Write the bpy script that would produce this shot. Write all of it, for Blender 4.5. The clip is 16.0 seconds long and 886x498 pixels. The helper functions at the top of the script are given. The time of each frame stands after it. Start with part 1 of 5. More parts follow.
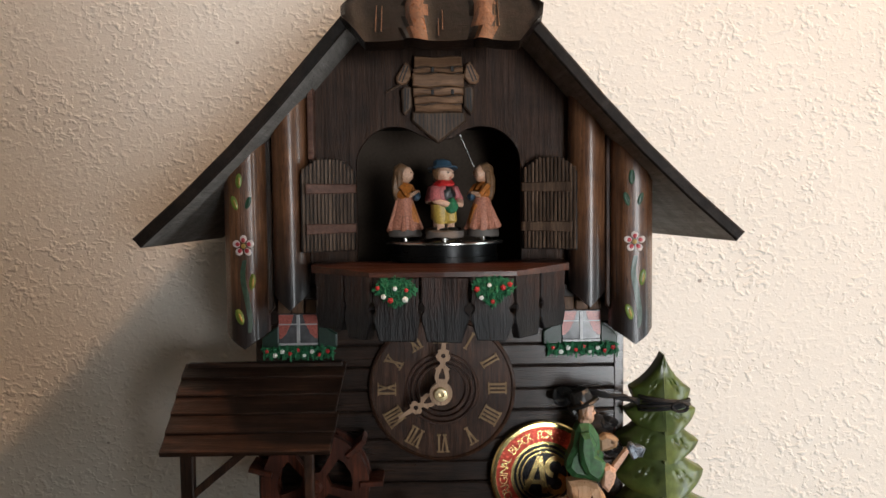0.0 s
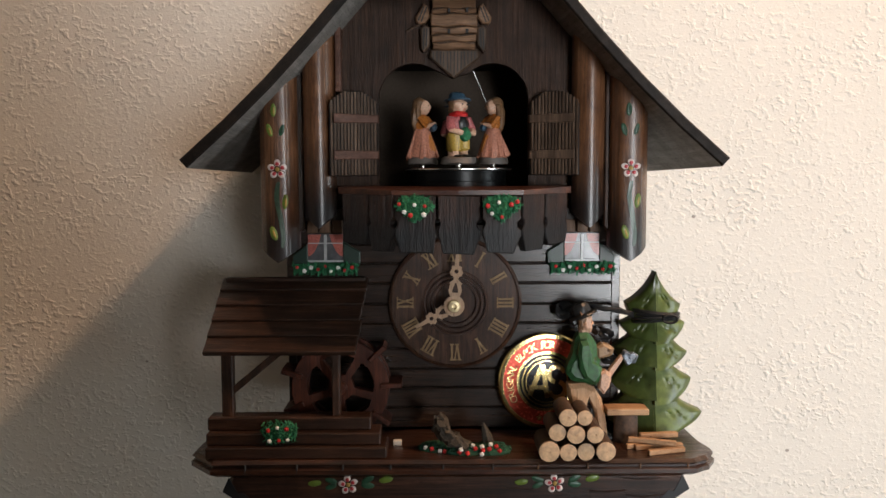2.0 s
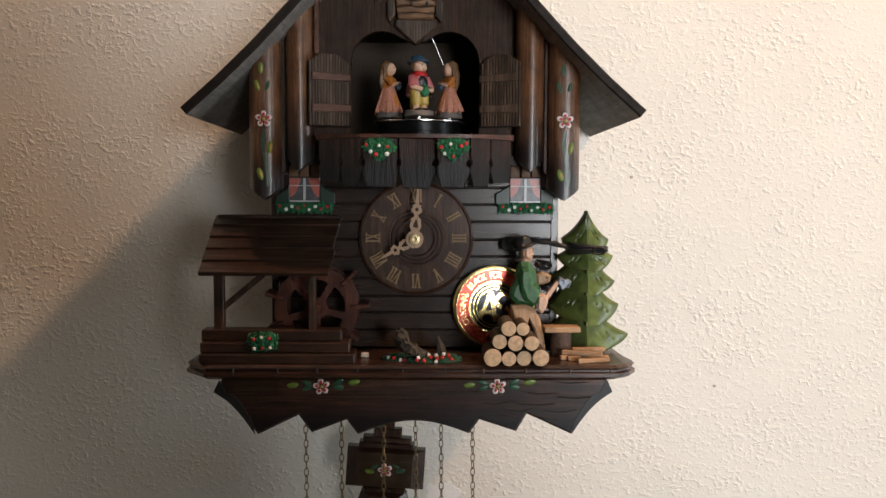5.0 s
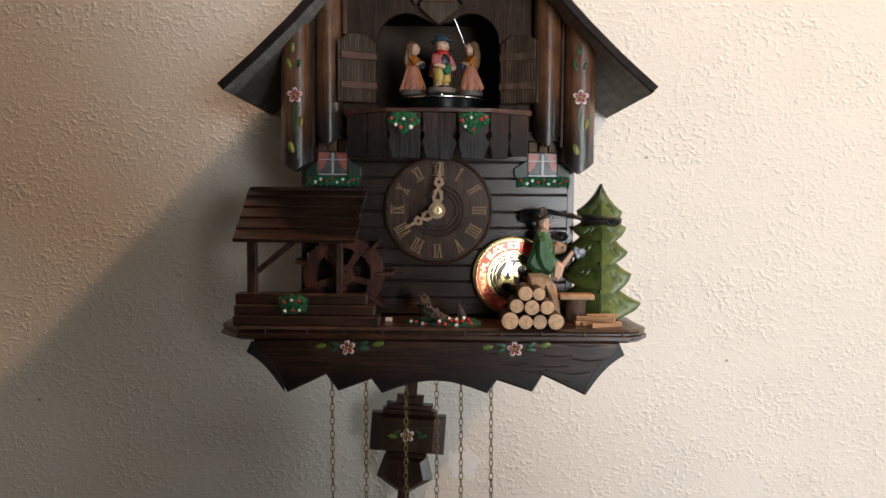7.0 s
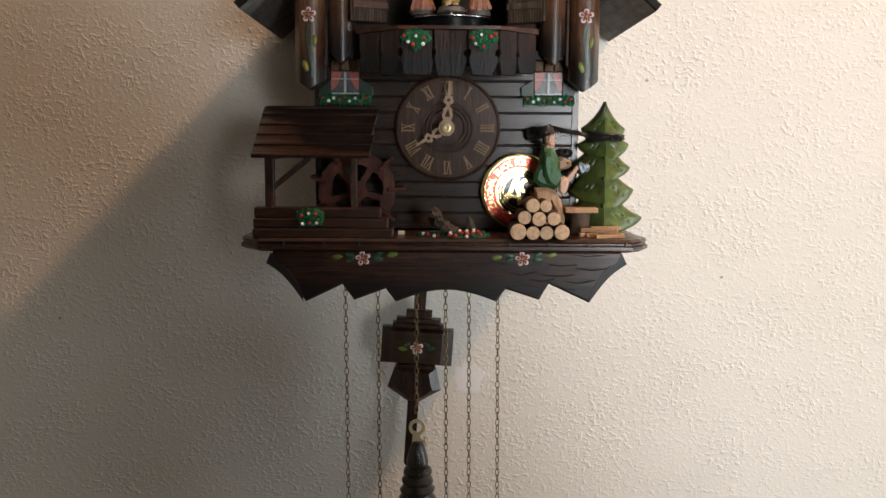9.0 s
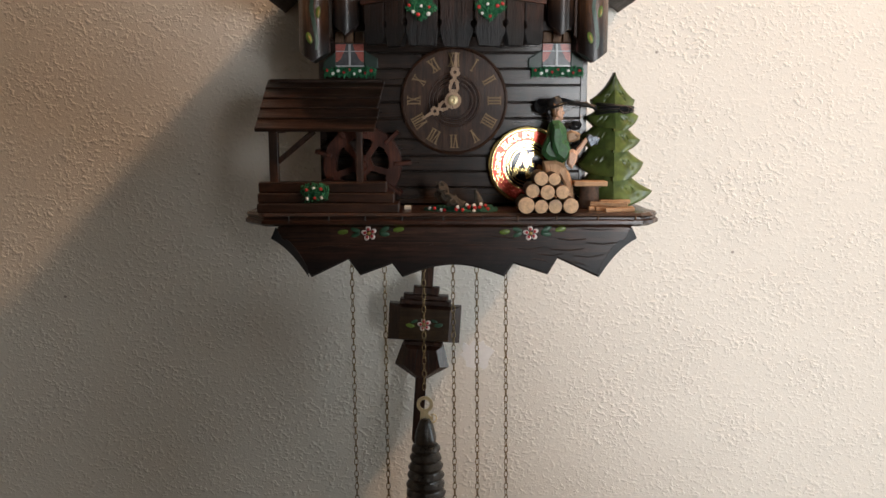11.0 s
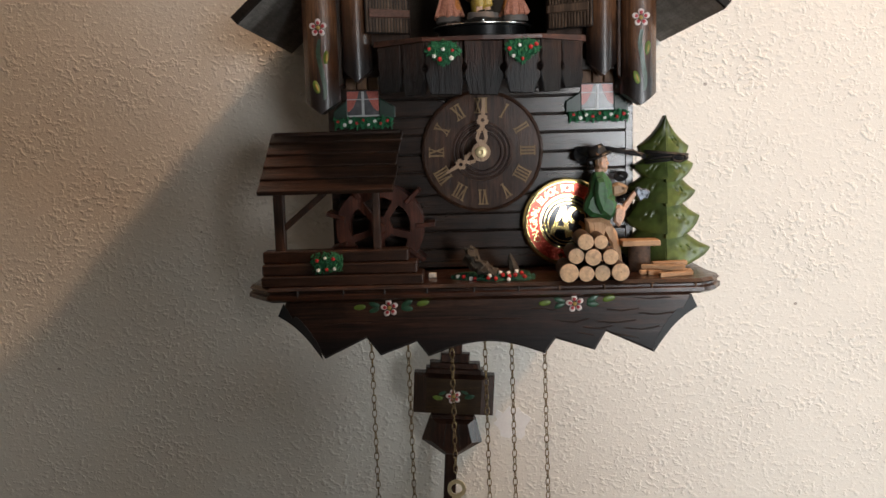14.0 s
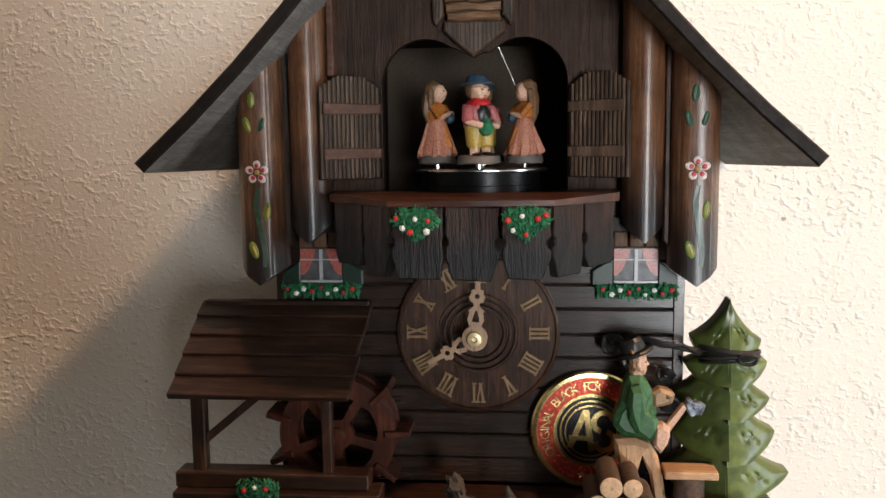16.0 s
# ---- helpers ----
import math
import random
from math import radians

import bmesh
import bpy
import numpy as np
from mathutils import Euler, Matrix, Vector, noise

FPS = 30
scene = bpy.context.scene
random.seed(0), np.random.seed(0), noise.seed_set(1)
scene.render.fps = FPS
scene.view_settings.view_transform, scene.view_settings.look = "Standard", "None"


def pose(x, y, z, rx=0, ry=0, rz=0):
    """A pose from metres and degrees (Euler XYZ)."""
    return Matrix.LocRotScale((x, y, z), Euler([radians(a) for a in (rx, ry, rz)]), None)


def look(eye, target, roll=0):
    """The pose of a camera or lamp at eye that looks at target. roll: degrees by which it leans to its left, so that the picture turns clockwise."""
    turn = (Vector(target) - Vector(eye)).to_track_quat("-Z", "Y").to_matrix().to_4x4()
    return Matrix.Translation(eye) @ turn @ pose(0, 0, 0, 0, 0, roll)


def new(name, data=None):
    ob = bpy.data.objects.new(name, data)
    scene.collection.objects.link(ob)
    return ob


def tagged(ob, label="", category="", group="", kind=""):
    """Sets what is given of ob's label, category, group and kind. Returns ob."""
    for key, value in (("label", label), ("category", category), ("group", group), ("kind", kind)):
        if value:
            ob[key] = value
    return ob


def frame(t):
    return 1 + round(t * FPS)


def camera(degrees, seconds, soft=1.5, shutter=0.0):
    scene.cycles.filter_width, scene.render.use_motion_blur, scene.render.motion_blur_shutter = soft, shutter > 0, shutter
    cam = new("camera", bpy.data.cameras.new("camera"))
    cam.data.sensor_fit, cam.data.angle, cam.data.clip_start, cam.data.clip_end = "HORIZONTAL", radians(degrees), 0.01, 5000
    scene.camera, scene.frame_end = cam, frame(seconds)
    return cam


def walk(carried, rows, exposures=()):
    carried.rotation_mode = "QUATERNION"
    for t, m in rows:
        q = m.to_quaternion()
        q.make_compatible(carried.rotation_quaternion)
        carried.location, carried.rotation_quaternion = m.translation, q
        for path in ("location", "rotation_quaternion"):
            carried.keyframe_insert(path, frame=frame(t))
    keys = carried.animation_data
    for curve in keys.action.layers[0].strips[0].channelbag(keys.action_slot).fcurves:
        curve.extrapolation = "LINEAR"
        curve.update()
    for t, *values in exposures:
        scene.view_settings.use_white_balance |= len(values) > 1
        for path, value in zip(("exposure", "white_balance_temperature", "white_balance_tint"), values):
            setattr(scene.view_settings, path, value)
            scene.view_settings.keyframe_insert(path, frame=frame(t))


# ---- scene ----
cam = camera(53.6, 16.0)
METRES, EYE, TILT, LEAN, TURN = 0.60, 1.6, 0.0, 0.0, -1.0
ROWS = [
    (0.0, 0.0, 0.0, 0.0, -0.04, -3.49, 0.62),
    (0.5, 0.015, -0.0084, -0.0085, 0.66, -4.47, 0.5),
    (1.0, 0.0164, -0.0432, -0.0199, 0.99, -5.25, 0.54),
    (1.5, -0.0016, -0.0639, -0.0282, 0.86, -5.45, 0.52),
    (2.0, -0.0074, -0.094, -0.0461, 0.47, -5.21, 0.21),
    (2.5, -0.0014, -0.1505, -0.068, 0.06, -4.72, 0.02),
    (3.0, 0.0059, -0.1805, -0.0879, -0.55, -4.1, 0.15),
    (3.5, 0.014, -0.1981, -0.1019, -1.04, -4.11, 0.33),
    (4.0, 0.0257, -0.2188, -0.1115, -1.01, -4.39, 0.34),
    (6.5, 0.0278, -0.3073, -0.1535, 1.21, -3.82, -1.07),
    (7.0, 0.0305, -0.3192, -0.1664, 1.27, -3.91, -0.48),
    (7.5, 0.0177, -0.3305, -0.1753, 1.14, -4.49, -0.07),
    (8.0, 0.0102, -0.3469, -0.1874, 0.76, -5.68, 0.01),
    (8.5, 0.0101, -0.3588, -0.1976, 0.47, -6.79, -0.09),
    (9.0, 0.0048, -0.3727, -0.2052, 0.62, -7.39, -0.31),
    (11.5, 0.0055, -0.3481, -0.2174, 1.49, -8.69, 0.45),
    (12.0, -0.0047, -0.3313, -0.2186, 2.26, -8.73, 1.01),
    (12.5, -0.0098, -0.2986, -0.2164, 2.6, -9.27, 1.5),
    (13.0, -0.0065, -0.2777, -0.2121, 2.58, -9.85, 1.73),
    (13.5, -0.0066, -0.2571, -0.1912, 2.18, -9.13, 1.72),
    (14.0, -0.0074, -0.2053, -0.1641, 2.22, -7.91, 1.67),
    (14.5, 0.0045, -0.1364, -0.1293, 2.52, -7.47, 1.18),
    (15.0, 0.0183, -0.0372, -0.0796, 3.42, -7.18, 0.67),
    (15.5, 0.035, 0.0471, -0.046, 4.92, -6.82, 0.53),
    (16.0, 0.0534, 0.0923, -0.0221, 6.23, -6.92, 0.69),
]
walk(cam, [(t, pose(-0.007, -0.668, EYE, TILT, LEAN, TURN) @ pose(METRES * x, METRES * y, METRES * z, 90 + pitch, roll, yaw)) for t, x, y, z, yaw, pitch, roll in ROWS],
     [(0.0, 0.0), (14.5, 0.0), (15.0, 0.02), (15.5, 0.12), (16.0, 0.28)])

# ---- world and lights ----
Z0 = 1.483          # height of the dial's centre above the floor
world = bpy.data.worlds.new("world")
world.use_nodes = True
scene.world = world
world.node_tree.nodes["Background"].inputs[0].default_value = (0.75, 0.85, 1.0, 1)
world.node_tree.nodes["Background"].inputs[1].default_value = 0.3


def area_lamp(name, eye, target, width, height, watts, color):
    data = bpy.data.lights.new(name, "AREA")
    data.shape, data.size, data.size_y, data.energy, data.color = "RECTANGLE", width, height, watts, color
    ob = new(name, data)
    ob.matrix_world = look(eye, target)
    return ob


area_lamp("ceiling_lamp_light", (1.05, -0.56, 2.84), (0.0, 0.0, 1.45), 0.06, 0.06, 21.5, (1.0, 0.60, 0.35))
area_lamp("side_window_light", (2.66, -0.90, 1.28), (0.0, -0.40, 1.40), 0.80, 1.30, 28.3, (0.85, 0.955, 1.0))
area_lamp("rear_window_light", (-1.6, -4.15, 1.28), (0.0, 0.0, 1.40), 1.5, 1.05, 4.3, (0.97, 0.96, 0.93))
daylight = area_lamp("daylight_window_light", (1.12, -3.6, 1.28), (0.1, 0.0, 1.44), 0.95, 1.25, 9.6, (0.94, 0.97, 1.0))
daylight.data.spread = radians(55)


# ---- materials ----
def node_material(name):
    m = bpy.data.materials.new(name)
    m.use_nodes = True
    return m, m.node_tree.nodes, m.node_tree.links, m.node_tree.nodes["Principled BSDF"]


def coords(nodes, links, scale, world_space=False):
    mapping = nodes.new("ShaderNodeMapping")
    mapping.inputs["Scale"].default_value = scale
    if world_space:
        links.new(nodes.new("ShaderNodeNewGeometry").outputs["Position"], mapping.inputs["Vector"])
    else:
        add = nodes.new("ShaderNodeVectorMath")
        add.operation = "ADD"
        links.new(nodes.new("ShaderNodeTexCoord").outputs["Object"], add.inputs[0])
        info = nodes.new("ShaderNodeObjectInfo")
        links.new(info.outputs["Random"], add.inputs[1])
        links.new(add.outputs[0], mapping.inputs["Vector"])
    return mapping.outputs[0]


def noise_tex(nodes, links, vec, scale=1.0, detail=5.0, rough=0.6):
    n = nodes.new("ShaderNodeTexNoise")
    n.inputs["Scale"].default_value, n.inputs["Detail"].default_value, n.inputs["Roughness"].default_value = scale, detail, rough
    links.new(vec, n.inputs["Vector"])
    return n.outputs["Fac"]


def ramp(nodes, links, fac, lo, hi, c0, c1):
    r = nodes.new("ShaderNodeValToRGB")
    r.color_ramp.elements[0].position, r.color_ramp.elements[1].position = lo, hi
    r.color_ramp.elements[0].color, r.color_ramp.elements[1].color = (*c0, 1), (*c1, 1)
    links.new(fac, r.inputs[0])
    return r.outputs[0]


def mix(nodes, links, fac, a, b, blend="MIX"):
    m = nodes.new("ShaderNodeMix")
    m.data_type, m.blend_type = "RGBA", blend
    for sock, v in ((m.inputs[0], fac), (m.inputs[6], a), (m.inputs[7], b)):
        if isinstance(v, (int, float)):
            sock.default_value = v
        elif isinstance(v, tuple):
            sock.default_value = (*v, 1)
        else:
            links.new(v, sock)
    return m.outputs[2]


def bump(nodes, links, height, strength, distance, bsdf):
    b = nodes.new("ShaderNodeBump")
    b.inputs["Strength"].default_value, b.inputs["Distance"].default_value = strength, distance
    links.new(height, b.inputs["Height"])
    links.new(b.outputs[0], bsdf.inputs["Normal"])


def value_range(nodes, links, fac, lo, hi, a, b):
    r = nodes.new("ShaderNodeMapRange")
    for i, v in enumerate((lo, hi, a, b), 1):
        r.inputs[i].default_value = v
    links.new(fac, r.inputs[0])
    return r.outputs[0]


def wood(name, dark, light, grain="z", rough=0.38, fine=620.0, sprayed=None, relief=0.35, lacquer=0.0, streaky=0.75):
    """Stained wood with grain along an axis. sprayed: heights (z of bare wood, z of full black) of the black airbrushing."""
    m, nodes, links, bsdf = node_material(name)

    def along(a, b):
        return {"x": (b, a, a), "y": (a, b, a), "z": (a, a, b)}[grain]

    g = noise_tex(nodes, links, coords(nodes, links, along(fine, 28)), 1.0, 5.0, 0.7)
    streak = noise_tex(nodes, links, coords(nodes, links, along(fine * 0.28, 14)), 1.0, 3.0, 0.6)
    pores = noise_tex(nodes, links, coords(nodes, links, along(1900, 180)), 1.0, 2.0, 0.5)
    big = noise_tex(nodes, links, coords(nodes, links, (55, 55, 55)), 1.0, 4.0)
    c = ramp(nodes, links, g, 0.34, 0.66, dark, light)
    c = mix(nodes, links, value_range(nodes, links, streak, 0.38, 0.62, streaky, 0.0), c, dark)
    c = mix(nodes, links, value_range(nodes, links, big, 0.42, 0.66, 0.0, 0.7), c, tuple(v * 0.75 for v in dark))
    c = mix(nodes, links, value_range(nodes, links, pores, 0.60, 0.72, 0.0, 0.7), c, (0.006, 0.004, 0.003))
    if sprayed:
        sep = nodes.new("ShaderNodeSeparateXYZ")
        links.new(nodes.new("ShaderNodeNewGeometry").outputs["Position"], sep.inputs[0])
        wob = nodes.new("ShaderNodeMath")
        wob.operation = "MULTIPLY_ADD"
        links.new(big, wob.inputs[0])
        wob.inputs[1].default_value = 0.012
        links.new(sep.outputs[2], wob.inputs[2])
        c = mix(nodes, links, value_range(nodes, links, wob.outputs[0], Z0 + sprayed[0] + 0.006, Z0 + sprayed[1] + 0.006, 0.0, 0.93), c, (0.006, 0.006, 0.007))
    links.new(c, bsdf.inputs["Base Color"])
    links.new(value_range(nodes, links, streak, 0.3, 0.7, rough + 0.14, rough - 0.06), bsdf.inputs["Roughness"])
    bsdf.inputs["Specular IOR Level"].default_value = 0.2
    bsdf.inputs["Coat Weight"].default_value, bsdf.inputs["Coat Roughness"].default_value = lacquer, 0.24
    h = nodes.new("ShaderNodeMath")
    h.operation = "MULTIPLY_ADD"
    links.new(streak, h.inputs[0])
    h.inputs[1].default_value = 1.4
    links.new(g, h.inputs[2])
    deep = nodes.new("ShaderNodeMath")
    deep.operation = "MULTIPLY_ADD"
    links.new(pores, deep.inputs[0])
    deep.inputs[1].default_value = 0.9
    links.new(h.outputs[0], deep.inputs[2])
    bump(nodes, links, deep.outputs[0], relief, 0.0007, bsdf)
    return m


def paint(name, color, rough=0.4, vary=0.25, metal=0.0, scale=500.0, relief=0.12, shine=0.5):
    m, nodes, links, bsdf = node_material(name)
    g = noise_tex(nodes, links, coords(nodes, links, (scale,) * 3), 1.0, 4.0)
    c = ramp(nodes, links, g, 0.3, 0.75, tuple(v * (1 - vary) for v in color), tuple(min(1, v * (1 + vary)) for v in color))
    links.new(c, bsdf.inputs["Base Color"])
    bsdf.inputs["Metallic"].default_value = metal
    bsdf.inputs["Specular IOR Level"].default_value = shine
    links.new(value_range(nodes, links, g, 0.2, 0.8, max(0.05, rough - 0.08), rough + 0.1), bsdf.inputs["Roughness"])
    if relief:
        bump(nodes, links, g, relief, 0.0004, bsdf)
    return m


def plaster(name, color):
    """Sprayed and trowelled wall texture under eggshell paint."""
    m, nodes, links, bsdf = node_material(name)
    vec = coords(nodes, links, (1, 1, 1.22), True)
    warp = nodes.new("ShaderNodeTexNoise")
    warp.inputs["Scale"].default_value, warp.inputs["Detail"].default_value = 90.0, 2.0
    links.new(vec, warp.inputs["Vector"])
    shift = nodes.new("ShaderNodeVectorMath")
    shift.operation = "MULTIPLY_ADD"
    links.new(warp.outputs["Color"], shift.inputs[0])
    shift.inputs[1].default_value = (0.006, 0.006, 0.006)
    links.new(vec, shift.inputs[2])
    lumps = noise_tex(nodes, links, shift.outputs[0], 225.0, 1.0, 0.4)
    ridges = noise_tex(nodes, links, shift.outputs[0], 62.0, 1.0, 0.4)
    plate = value_range(nodes, links, lumps, 0.50, 0.76, 0.0, 1.0)
    plate = mix(nodes, links, 0.12, plate, value_range(nodes, links, ridges, 0.46, 0.60, 0.0, 1.0))
    sparse = value_range(nodes, links, noise_tex(nodes, links, vec, 15.0, 2.0), 0.38, 0.64, 0.30, 1.0)
    plate = mix(nodes, links, 1.0, plate, sparse, "MULTIPLY")
    fine = noise_tex(nodes, links, vec, 430.0, 3.0, 0.6)
    wide = noise_tex(nodes, links, vec, 9.0, 3.0)
    add = nodes.new("ShaderNodeMath")
    add.operation = "MULTIPLY_ADD"
    links.new(fine, add.inputs[0])
    add.inputs[1].default_value = 0.30
    links.new(plate, add.inputs[2])
    c = mix(nodes, links, value_range(nodes, links, wide, 0.3, 0.7, 0.0, 1.0), tuple(v * 0.95 for v in color), color)
    # a few tiny dark specks
    v = nodes.new("ShaderNodeTexVoronoi")
    v.inputs["Scale"].default_value = 14.0
    links.new(vec, v.inputs["Vector"])
    c = mix(nodes, links, value_range(nodes, links, v.outputs["Distance"], 0.018, 0.028, 0.75, 0.0), c, (0.25, 0.2, 0.16))
    links.new(c, bsdf.inputs["Base Color"])
    bsdf.inputs["Roughness"].default_value = 0.62
    bump(nodes, links, add.outputs[0], 0.7, 0.0014, bsdf)
    return m


M = dict(
    wall=plaster("wall_plaster", (0.80, 0.755, 0.68)),
    floor=paint("carpet", (0.12, 0.085, 0.06), 0.9, 0.2),
    dark_cloth=paint("dark_cloth", (0.028, 0.020, 0.015), 0.95, 0.3),
    ceiling=paint("ceiling_paint", (0.8, 0.78, 0.74), 0.8, 0.04, scale=60),
    side=wood("case_wood", (0.009, 0.005, 0.003), (0.045, 0.024, 0.015), "z"),
    clap=wood("clapboard_wood", (0.011, 0.0056, 0.0036), (0.066, 0.033, 0.020), "x", 0.30, lacquer=1.0, streaky=0.4, relief=1.5),
    gable=wood("gable_wood", (0.018, 0.0085, 0.0050), (0.072, 0.036, 0.021), "z", 0.44, 1000.0, streaky=0.15, relief=0.8),
    pillar=wood("pillar_wood", (0.075, 0.030, 0.013), (0.29, 0.130, 0.060), "z", 0.34, sprayed=(0.085, 0.045), relief=0.4, lacquer=0.45, streaky=0.35),
    pillar_in=wood("inner_pillar_wood", (0.075, 0.030, 0.013), (0.29, 0.130, 0.060), "z", 0.34, sprayed=(0.11, 0.066), relief=0.35, lacquer=0.45, streaky=0.35),
    roof=wood("roof_wood", (0.006, 0.004, 0.003), (0.022, 0.014, 0.010), "y", 0.5),
    soffit=wood("soffit_wood", (0.17, 0.155, 0.14), (0.30, 0.275, 0.25), "y", 0.55, streaky=0.3),
    hip=wood("hip_wood", (0.004, 0.0026, 0.002), (0.016, 0.008, 0.005), "z", 0.34, lacquer=0.15),
    # reddish tone for the highlights painted on the hip's ridges
    hip_highlight=wood("hip_highlight_wood", (0.09, 0.034, 0.015), (0.27, 0.115, 0.055), "z", 0.3, lacquer=0.4, streaky=0.4),
    balcony=wood("balcony_wood", (0.012, 0.005, 0.003), (0.150, 0.062, 0.034), "z", 0.34, sprayed=(0.076, 0.050), relief=1.8, lacquer=0.15),
    rail=wood("rail_wood", (0.030, 0.010, 0.006), (0.14, 0.048, 0.026), "x", 0.35, lacquer=0.4),
    skirt=wood("skirt_wood", (0.012, 0.0055, 0.0035), (0.105, 0.044, 0.024), "x", 0.38, sprayed=(-0.104, -0.130), lacquer=0.4, streaky=0.5),
    base=wood("platform_wood", (0.015, 0.006, 0.0035), (0.095, 0.038, 0.020), "x", 0.33, lacquer=0.6),
    mill=wood("mill_wood", (0.015, 0.0075, 0.0048), (0.082, 0.038, 0.023), "x", 0.4, lacquer=0.2),
    post=wood("post_wood", (0.020, 0.010, 0.006), (0.105, 0.048, 0.028), "z", 0.42),
    wheel=wood("wheel_wood", (0.050, 0.014, 0.008), (0.19, 0.055, 0.028), "z", 0.4),
    dial=wood("dial_wood", (0.022, 0.009, 0.005), (0.112, 0.050, 0.027), "z", 0.40, streaky=0.25, relief=0.9, lacquer=0.3),
    numeral=wood("numeral_wood", (0.24, 0.15, 0.075), (0.42, 0.28, 0.15), "z", 0.5),
    pointer=wood("hand_wood", (0.34, 0.21, 0.13), (0.54, 0.37, 0.25), "z", 0.45),
    shutter=wood("shutter_wood", (0.05, 0.030, 0.020), (0.24, 0.155, 0.105), "z", 0.45),
    strap=wood("strap_wood", (0.085, 0.040, 0.028), (0.19, 0.098, 0.070), "x", 0.32),
    tank=wood("barrel_wood", (0.13, 0.068, 0.036), (0.37, 0.215, 0.125), "x", 0.42),
    carving=wood("carved_wood", (0.05, 0.031, 0.020), (0.20, 0.128, 0.085), "z", 0.45),
    lintel=wood("lintel_wood", (0.07, 0.035, 0.018), (0.20, 0.11, 0.06), "z", 0.45),
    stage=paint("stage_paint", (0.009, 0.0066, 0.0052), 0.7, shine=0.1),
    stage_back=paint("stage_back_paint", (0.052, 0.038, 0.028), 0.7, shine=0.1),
    black=paint("black_lacquer", (0.006, 0.006, 0.007), 0.22, 0.1),
    groove=paint("dark_groove", (0.008, 0.006, 0.005), 0.6),
    cord=paint("black_cord", (0.008, 0.008, 0.009), 0.45),
    steel=paint("steel", (0.62, 0.61, 0.58), 0.22, 0.06, 1.0, relief=0),
    brass=paint("brass", (0.72, 0.52, 0.22), 0.28, 0.1, 1.0, relief=0),
    chain=paint("dull_brass", (0.22, 0.155, 0.075), 0.3, 0.4, 1.0, relief=0),
    gold=paint("gold_foil", (0.86, 0.66, 0.28), 0.20, 0.06, 1.0, relief=0),
    foil_red=paint("red_foil", (0.46, 0.055, 0.030), 0.24, 0.08, 0.55, relief=0),
    foil_black=paint("black_foil", (0.010, 0.009, 0.012), 0.2, 0.1, relief=0),
    white=paint("white_paint", (0.78, 0.76, 0.72), 0.4, 0.08),
    petal=paint("petal_paint", (0.72, 0.60, 0.55), 0.4, 0.25, scale=900.0),
    red=paint("red_paint", (0.50, 0.020, 0.020), 0.4, 0.2),
    crimson=paint("petal_red", (0.45, 0.03, 0.04), 0.35, 0.15),
    yellow=paint("yellow_paint", (0.44, 0.29, 0.055), 0.45, 0.40, scale=900.0, relief=0.3),
    ochre=paint("ochre_paint", (0.42, 0.27, 0.06), 0.45, 0.2),
    leaf=paint("leaf_paint", (0.13, 0.19, 0.025), 0.32, 0.35, scale=160),
    leaf_dark=paint("dark_leaf_paint", (0.022, 0.075, 0.038), 0.35, 0.4, scale=160),
    foam=paint("green_foam", (0.016, 0.14, 0.055), 0.8, 0.5, scale=700),
    green_board=paint("green_shutter_paint", (0.006, 0.024, 0.014), 0.4, 0.4),
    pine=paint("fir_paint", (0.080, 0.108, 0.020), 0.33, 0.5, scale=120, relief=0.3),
    # darker fir green: the shade of the left boughs as colour, also on the foot
    pine_dark=paint("fir_shade_paint", (0.040, 0.058, 0.011), 0.33, 0.5, scale=120, relief=0.3),
    jacket=paint("green_jacket", (0.030, 0.105, 0.035), 0.5, 0.5, scale=250),
    skin=paint("flesh_paint", (0.56, 0.34, 0.23), 0.45, 0.30, scale=900.0, relief=0.3),
    trousers=wood("figure_wood", (0.42, 0.24, 0.13), (0.62, 0.40, 0.24), "z", 0.45),
    shirt=paint("tan_paint", (0.30, 0.19, 0.105), 0.5, 0.35),
    hat=paint("hat_black", (0.008, 0.008, 0.008), 0.4),
    hair=paint("hair_brown", (0.16, 0.085, 0.04), 0.5, 0.4),
    grey=paint("axe_grey", (0.13, 0.15, 0.18), 0.35, 0.9, 0.4, scale=900, relief=0.5),
    log_end=paint("log_end_wood", (0.54, 0.35, 0.20), 0.55, 0.3, scale=300),
    bark=paint("bark", (0.075, 0.042, 0.026), 0.75, 0.6, scale=350, relief=0.6),
    split=wood("split_wood", (0.42, 0.24, 0.13), (0.64, 0.43, 0.26), "x", 0.55),
    drift=paint("driftwood", (0.055, 0.044, 0.032), 0.8, 0.85, scale=700, relief=1.0),
    pink=paint("salmon_dress", (0.44, 0.18, 0.115), 0.5, 0.40, scale=900.0, relief=0.3),
    orange=paint("orange_bodice", (0.40, 0.13, 0.02), 0.5, 0.45, scale=900.0, relief=0.3),
    rose=paint("rose_jacket", (0.34, 0.085, 0.085), 0.5, 0.45, scale=900.0, relief=0.3),
    blue=paint("blue_paint", (0.025, 0.060, 0.095), 0.5, 0.3),
    figure_base=paint("figure_base_grey", (0.10, 0.085, 0.075), 0.6, 0.2),
    pane=paint("printed_pane", (0.10, 0.10, 0.105), 0.16, 0.35, scale=220, relief=0),
    curtain=paint("curtain_red", (0.40, 0.11, 0.085), 0.3, 0.55, scale=1500, relief=0),
    pinecone=paint("cone_iron", (0.026, 0.018, 0.013), 0.30, 0.6, relief=0.5),
    pend=wood("pendulum_wood", (0.020, 0.009, 0.006), (0.085, 0.036, 0.021), "z", 0.34, lacquer=0.4),
